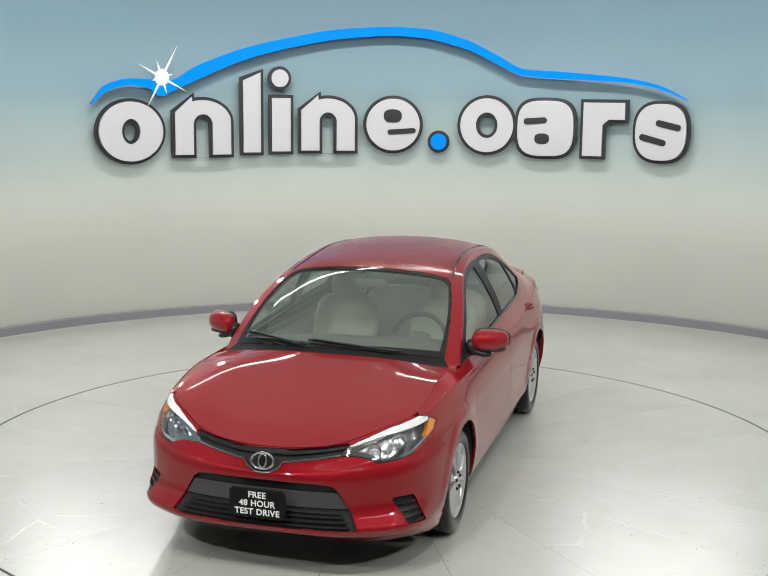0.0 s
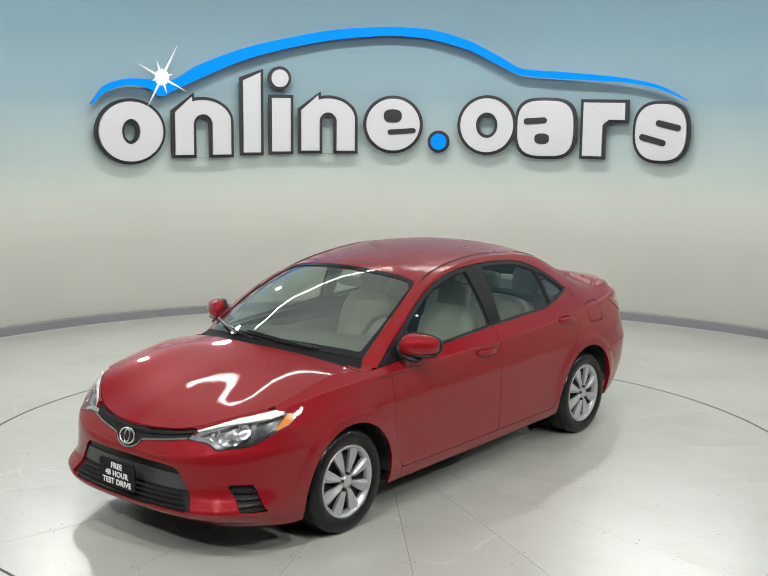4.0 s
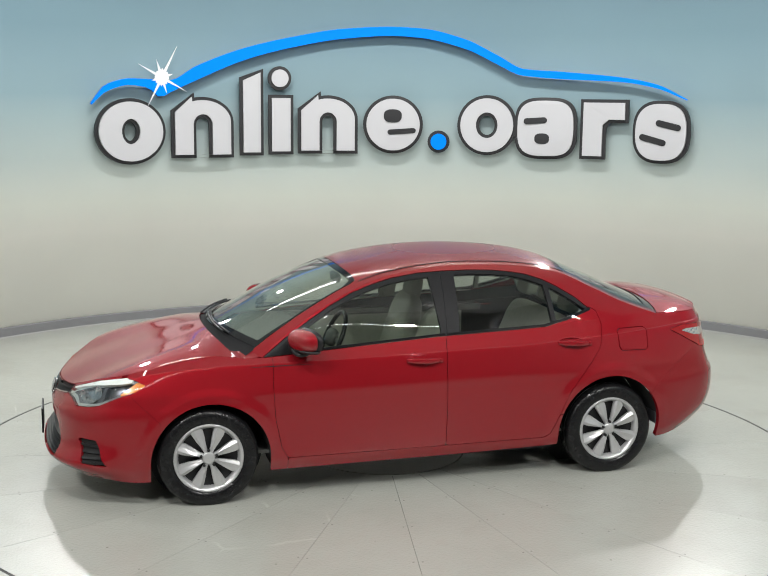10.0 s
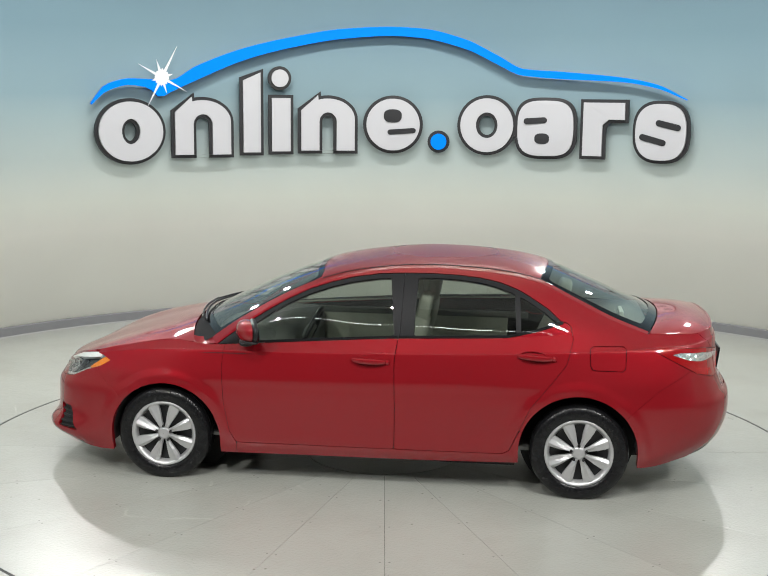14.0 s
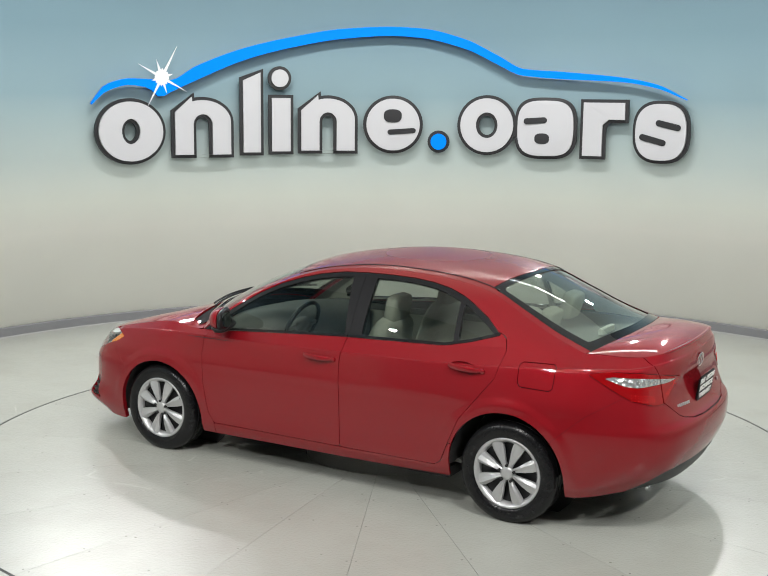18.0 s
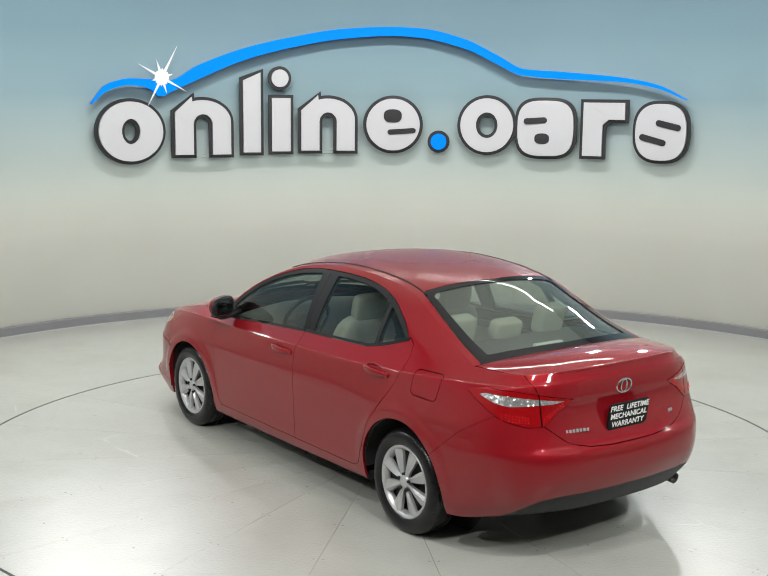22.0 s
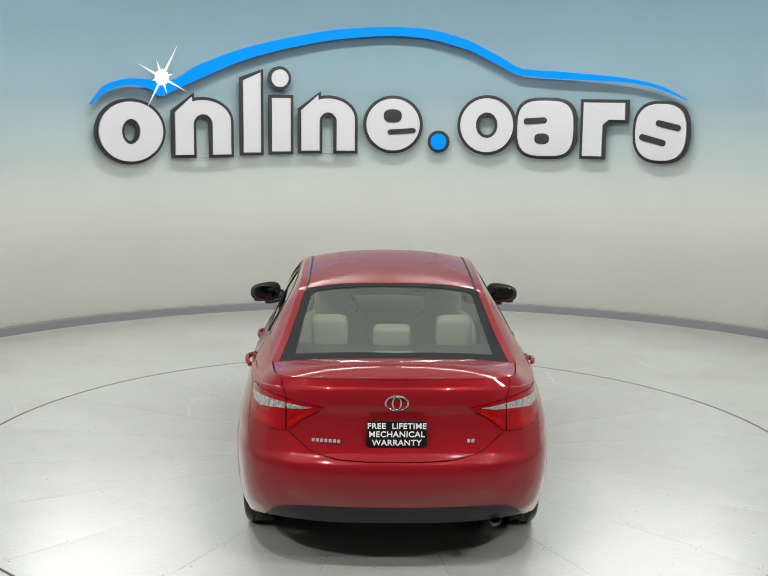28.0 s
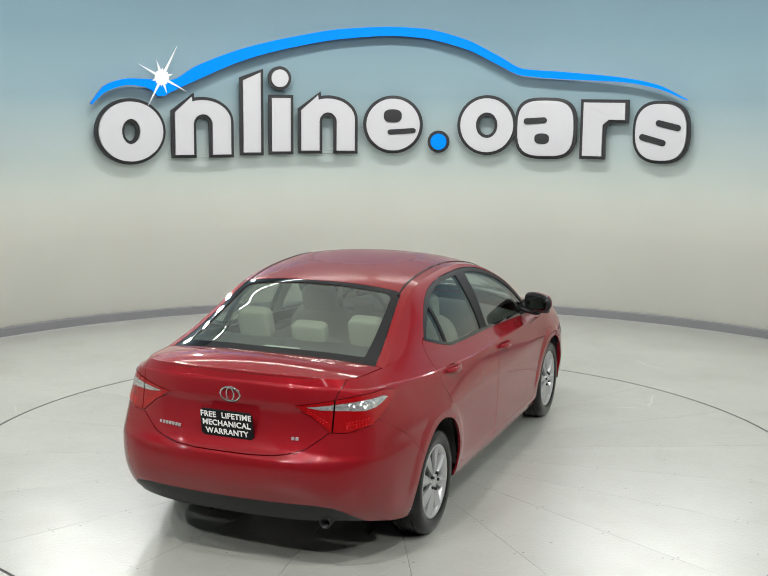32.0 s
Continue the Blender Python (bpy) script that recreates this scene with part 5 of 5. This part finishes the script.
def small_parts():
    for s in (1, -1):
        # door mirror
        bm = blob_bm(.090, .108, .068, 2.9, 32, 16)
        for v in bm.verts:
            out_k = v.co.y * s / .12
            v.co.x = v.co.x * .10 if v.co.x < 0 else v.co.x * (1 - .30 * max(0, out_k))
            v.co.z *= 1 - .14 * out_k
            v.co.z -= .012 * (v.co.x / .095) ** 2 * (1 if v.co.z > 0 else -.6)
            v.co.x -= .045 * out_k
        mir = from_bm("door_mirror", bm, M_PAINT, car, "red door mirror on a black foot", True)
        mir.matrix_local = pose(.748, s * .905, 1.022)
        bm = blob_bm(.026, .112, .0715, 2.9)
        for v in bm.verts:
            v.co.z *= 1 - .14 * v.co.y * s / .12
            v.co.x -= .045 * v.co.y * s / .12
        ob = from_bm("mirror_back", bm, M_PLASTIC, mir, "black mirror housing rim", True)
        ob.matrix_local = pose(-.024, 0, .0)
        bm = blob_bm(.004, .090, .053, 3)
        ob = from_bm("mirror_glass", bm, M_MIRROR, mir, "mirror glass", True)
        ob.matrix_local = pose(-.0495, 0, 0, 0, 5, s * 20)
        bm = blob_bm(.060, .092, .015, 2.8)
        for v in bm.verts:
            v.co.x -= .045 * v.co.y * s / .12
        ob = from_bm("lower_cover", bm, M_PLASTIC, mir, "black lower mirror cover", True)
        ob.matrix_local = pose(.004, 0, -.057, s * -2)
        bm = blob_bm(.055, .095, .022, 2.6)
        ob = from_bm("mirror_foot", bm, M_PLASTIC, mir, "black mirror foot", True)
        ob.matrix_local = pose(.03, s * -.080, -.068, s * -14)
        bm = blob_bm(.05, .03, .052, 2.6)
        ob = from_bm("mirror_neck", bm, M_PLASTIC, mir, "black joint at the door", True)
        ob.matrix_local = pose(.045, s * -.107, -.045, s * 20)
        # handles
        for x0, z0 in ((-.012, .852), (-1.058, .912)):
            y0 = float(np.interp(x0, [-1.06, -.01], [.850, .866]))
            bm = blob_bm(.112, .013, .0165, 3.4)
            for v in bm.verts:
                v.co.y += .012 - .026 * (v.co.x / .112) ** 2
            h = from_bm("door_handle", bm, M_PAINT, car, "red door handle", True)
            h.matrix_local = pose(x0, s * (y0 + .018), z0, 0, -2.5 if x0 > -.5 else -3.5, 0 if s > 0 else 180) if s > 0 else pose(x0, s * (y0 + .018), z0, 0, -2.5, 180)
            n = 40
            rim = [((.088 + .005 * math.cos(a)) * math.cos(t), .006 * math.sin(a), (.036 + .005 * math.cos(a)) * math.sin(t)) for t in np.linspace(0, 2 * math.pi, n, endpoint=False) for a in np.linspace(0, 2 * math.pi, 8, endpoint=False)]
            ob = put("handle_cup", rim, grid_faces(n, 8, True, True), M_PAINT, h, "raised rim of the grip cup")
            ob.matrix_local = pose(.01, -.030, -.003)
            bm = blob_bm(.016, .012, .015, 2.6)
            ob = from_bm("lock_cap", bm, M_PAINT, h, "", True)
            ob.matrix_local = pose(-.118, -.014, .0)
    # wipers and cowl
    rr = np.linspace(0, 1, 41)
    v = []
    for k in rr:
        q = -1 + 2 * k
        a, b = bonnet(.992, q * .985), shell(.26, q * .905)
        v += [a + [0, 0, -.012], a * .6 + b * .4 + [0, 0, -.022], b + [0, 0, -.009]]
    put("cowl_panel", v, grid_faces(41, 3), M_COWL, car, "black cowl panel below the windscreen")

    for s in (1, -1):
        qs = np.linspace(.86, 1.0, 8)
        rows = []
        for t in np.linspace(0, 1, 7):
            k = t * t * (3 - 2 * t)
            rows += [(1 - t) * bonnet(.985, s * q) + t * shell(.02, s * q) + np.array([0, 0, -.010 * 4 * t * (1 - t)]) for q in qs]
        put("cowl_corner", rows, grid_faces(7, 8), M_PAINT, car, "red cowl corner at the pillar foot")

    def rod(name, pts, r, parent, mat, label=""):
        pts = [Vector(p) for p in pts]
        v = []
        for i, p in enumerate(pts):
            d = (pts[min(i + 1, len(pts) - 1)] - pts[max(i - 1, 0)]).normalized()
            u = d.orthogonal().normalized()
            w = d.cross(u)
            v += [p + r * (u * math.cos(t) + w * math.sin(t)) for t in np.linspace(0, 2 * math.pi, 6, endpoint=False)]
        return put(name, v, grid_faces(len(pts), 6, close_v=True), mat, parent, label)

    for q0, q1, r1 in ((.55, -.12, .33), (-.22, -.78, .52)):
        line = [shell(.12 + (r1 - .12) * t, q0 + (q1 - q0) * t) + np.array([.012, 0, .028]) for t in np.linspace(0, 1, 12)]
        w = rod("wiper", line, .007, car, M_PLASTIC, "black windscreen wiper")
        blade = [shell(.20 + (r1 + .04 - .20) * t, q0 + .05 + (q1 - q0 - .10) * t) + np.array([.006, 0, .014]) for t in np.linspace(.0, 1, 14)]
        rod("wiper_blade", blade, .008, w, M_PLASTIC)
    # interior mirror
    ob = from_bm("interior_mirror", blob_bm(.02, .12, .035, 3), M_DASH, car, "dark interior mirror", True)
    ob.matrix_local = pose(.36, 0, 1.27)


small_parts()


# ---- cabin ----
def cabin():
    def seat(x, y, front=True):
        s = new("front_seat" if front else "rear_seat")
        s.parent = car
        tagged(s, "beige cloth car seat")
        for nm, sx, sy, sz, m, p in (("cushion", .27, .25, .09, pose(.02, 0, .42, 0, -6), 4), ("backrest", .075, .245, .33, pose(-.27, 0, .76, 0, -17), 3.6), ("headrest", .045, .125, .095, pose(-.378, 0, 1.125, 0, -12), 4.5)):
            ob = from_bm(nm, blob_bm(sx, sy, sz, p, 28, 14), M_SEAT, s, "", True)
            ob.matrix_local = m
        for d in (-.05, .05):
            bm = bmesh.new()
            bmesh.ops.create_cone(bm, segments=10, radius1=.006, radius2=.006, depth=.12, cap_ends=True)
            ob = from_bm("headrest_post", bm, M_CHROME, s, "", True)
            ob.matrix_local = pose(-.375, d, 1.05, 0, -12)
        s.matrix_local = pose(x, y, 0)

    seat(.06, .37)
    seat(.06, -.37)
    r = new("rear_bench")
    r.parent = car
    tagged(r, "beige cloth rear bench with headrests")
    for nm, sx, sy, sz, m, p in (("cushion", .26, .50, .10, pose(-.78, 0, .42, 0, -5), 5), ("backrest", .085, .50, .31, pose(-1.10, 0, .71, 0, -22), 5),
                                 ("headrest", .05, .108, .098, pose(-1.245, .37, 1.125, 0, -16), 5), ("headrest", .05, .108, .098, pose(-1.245, -.37, 1.125, 0, -16), 5), ("headrest", .048, .112, .062, pose(-1.25, 0, 1.10, 0, -16), 5)):
        ob = from_bm(nm, blob_bm(sx, sy, sz, p, 32, 14), M_SEAT, r, "", True)
        ob.matrix_local = m
    from_bm("parcel_shelf", box_bm(-1.51, 0, 1.03, .56, 1.20, .03, .01), M_GREYBAR, car, "dark grey parcel shelf")
    from_bm("brake_light", box_bm(-1.63, 0, 1.064, .03, .22, .04, .008), M_SILVER, car, "pale high brake light under the rear window")
    from_bm("cabin_floor", box_bm(-.1, 0, .29, 2.6, 1.5, .02), M_DASH, car, "dark cabin floor")
    for s in (1, -1):
        from_bm("door_trim", box_bm(.03, s * .775, .57, 1.75, .03, .60, .012), M_TRIM, car, "beige door trim")
        from_bm("door_trim", box_bm(-.05, s * .765, .872, 1.9, .03, .05, .012), M_DASH, car, "dark door trim top")
    # dashboard
    v = []
    for y in np.linspace(-.72, .72, 25):
        k = abs(y) / .72
        hood = .035 * math.exp(-((y - .36) / .17) ** 2)
        for x, z in ((1.14 - .2 * k * k, .50), (1.14 - .2 * k * k, .92), (1.0 - .08 * k * k, .955), (.80, .972 + hood), (.62, .962 + hood), (.555, .89), (.56, .72), (.66, .45)):
            v.append((x, y, z - .055 * k * k))
    put("dashboard", v, grid_faces(25, 8), M_DASH, car, "dark grey dashboard")
    # steering wheel
    n = 40
    v = []
    for k in range(n):
        t = 2 * math.pi * k / n
        for j in range(8):
            a = 2 * math.pi * j / 8
            v.append((.016 * math.sin(a), (.182 + .015 * math.cos(a)) * math.cos(t), (.182 + .015 * math.cos(a)) * math.sin(t)))
    w = put("steering_wheel", v, grid_faces(n, 8, True, True), M_PLASTIC, car, "dark steering wheel")
    w.matrix_local = pose(.46, .37, .92, 0, -24)
    ob = from_bm("wheel_hub", blob_bm(.03, .085, .06, 3), M_DASH, w, "", True)
    ob.matrix_local = pose(.012, 0, 0)
    for a in (0, 180, 270):
        ob = from_bm("spoke", box_bm(0, .13, 0, .018, .11, .035, .005, 1), M_DASH, w)
        ob.matrix_local = Matrix.Rotation(radians(a), 4, "X")


cabin()




# ---- what moves ----
def motions():
    rows = []
    for k in range(0, 33):
        a = 4.428455 - .1011229 * k
        off = Matrix.Rotation(a, 4, "Z") @ Vector((.0064, -.0033, 0))
        rows.append((k, Matrix.Translation(off) @ Matrix.Rotation(a, 4, "Z")))
    walk(car, rows)
    walk(turntable, [(k, Matrix.Rotation(4.428455 - .1011229 * k, 4, "Z")) for k in range(0, 33)])


motions()
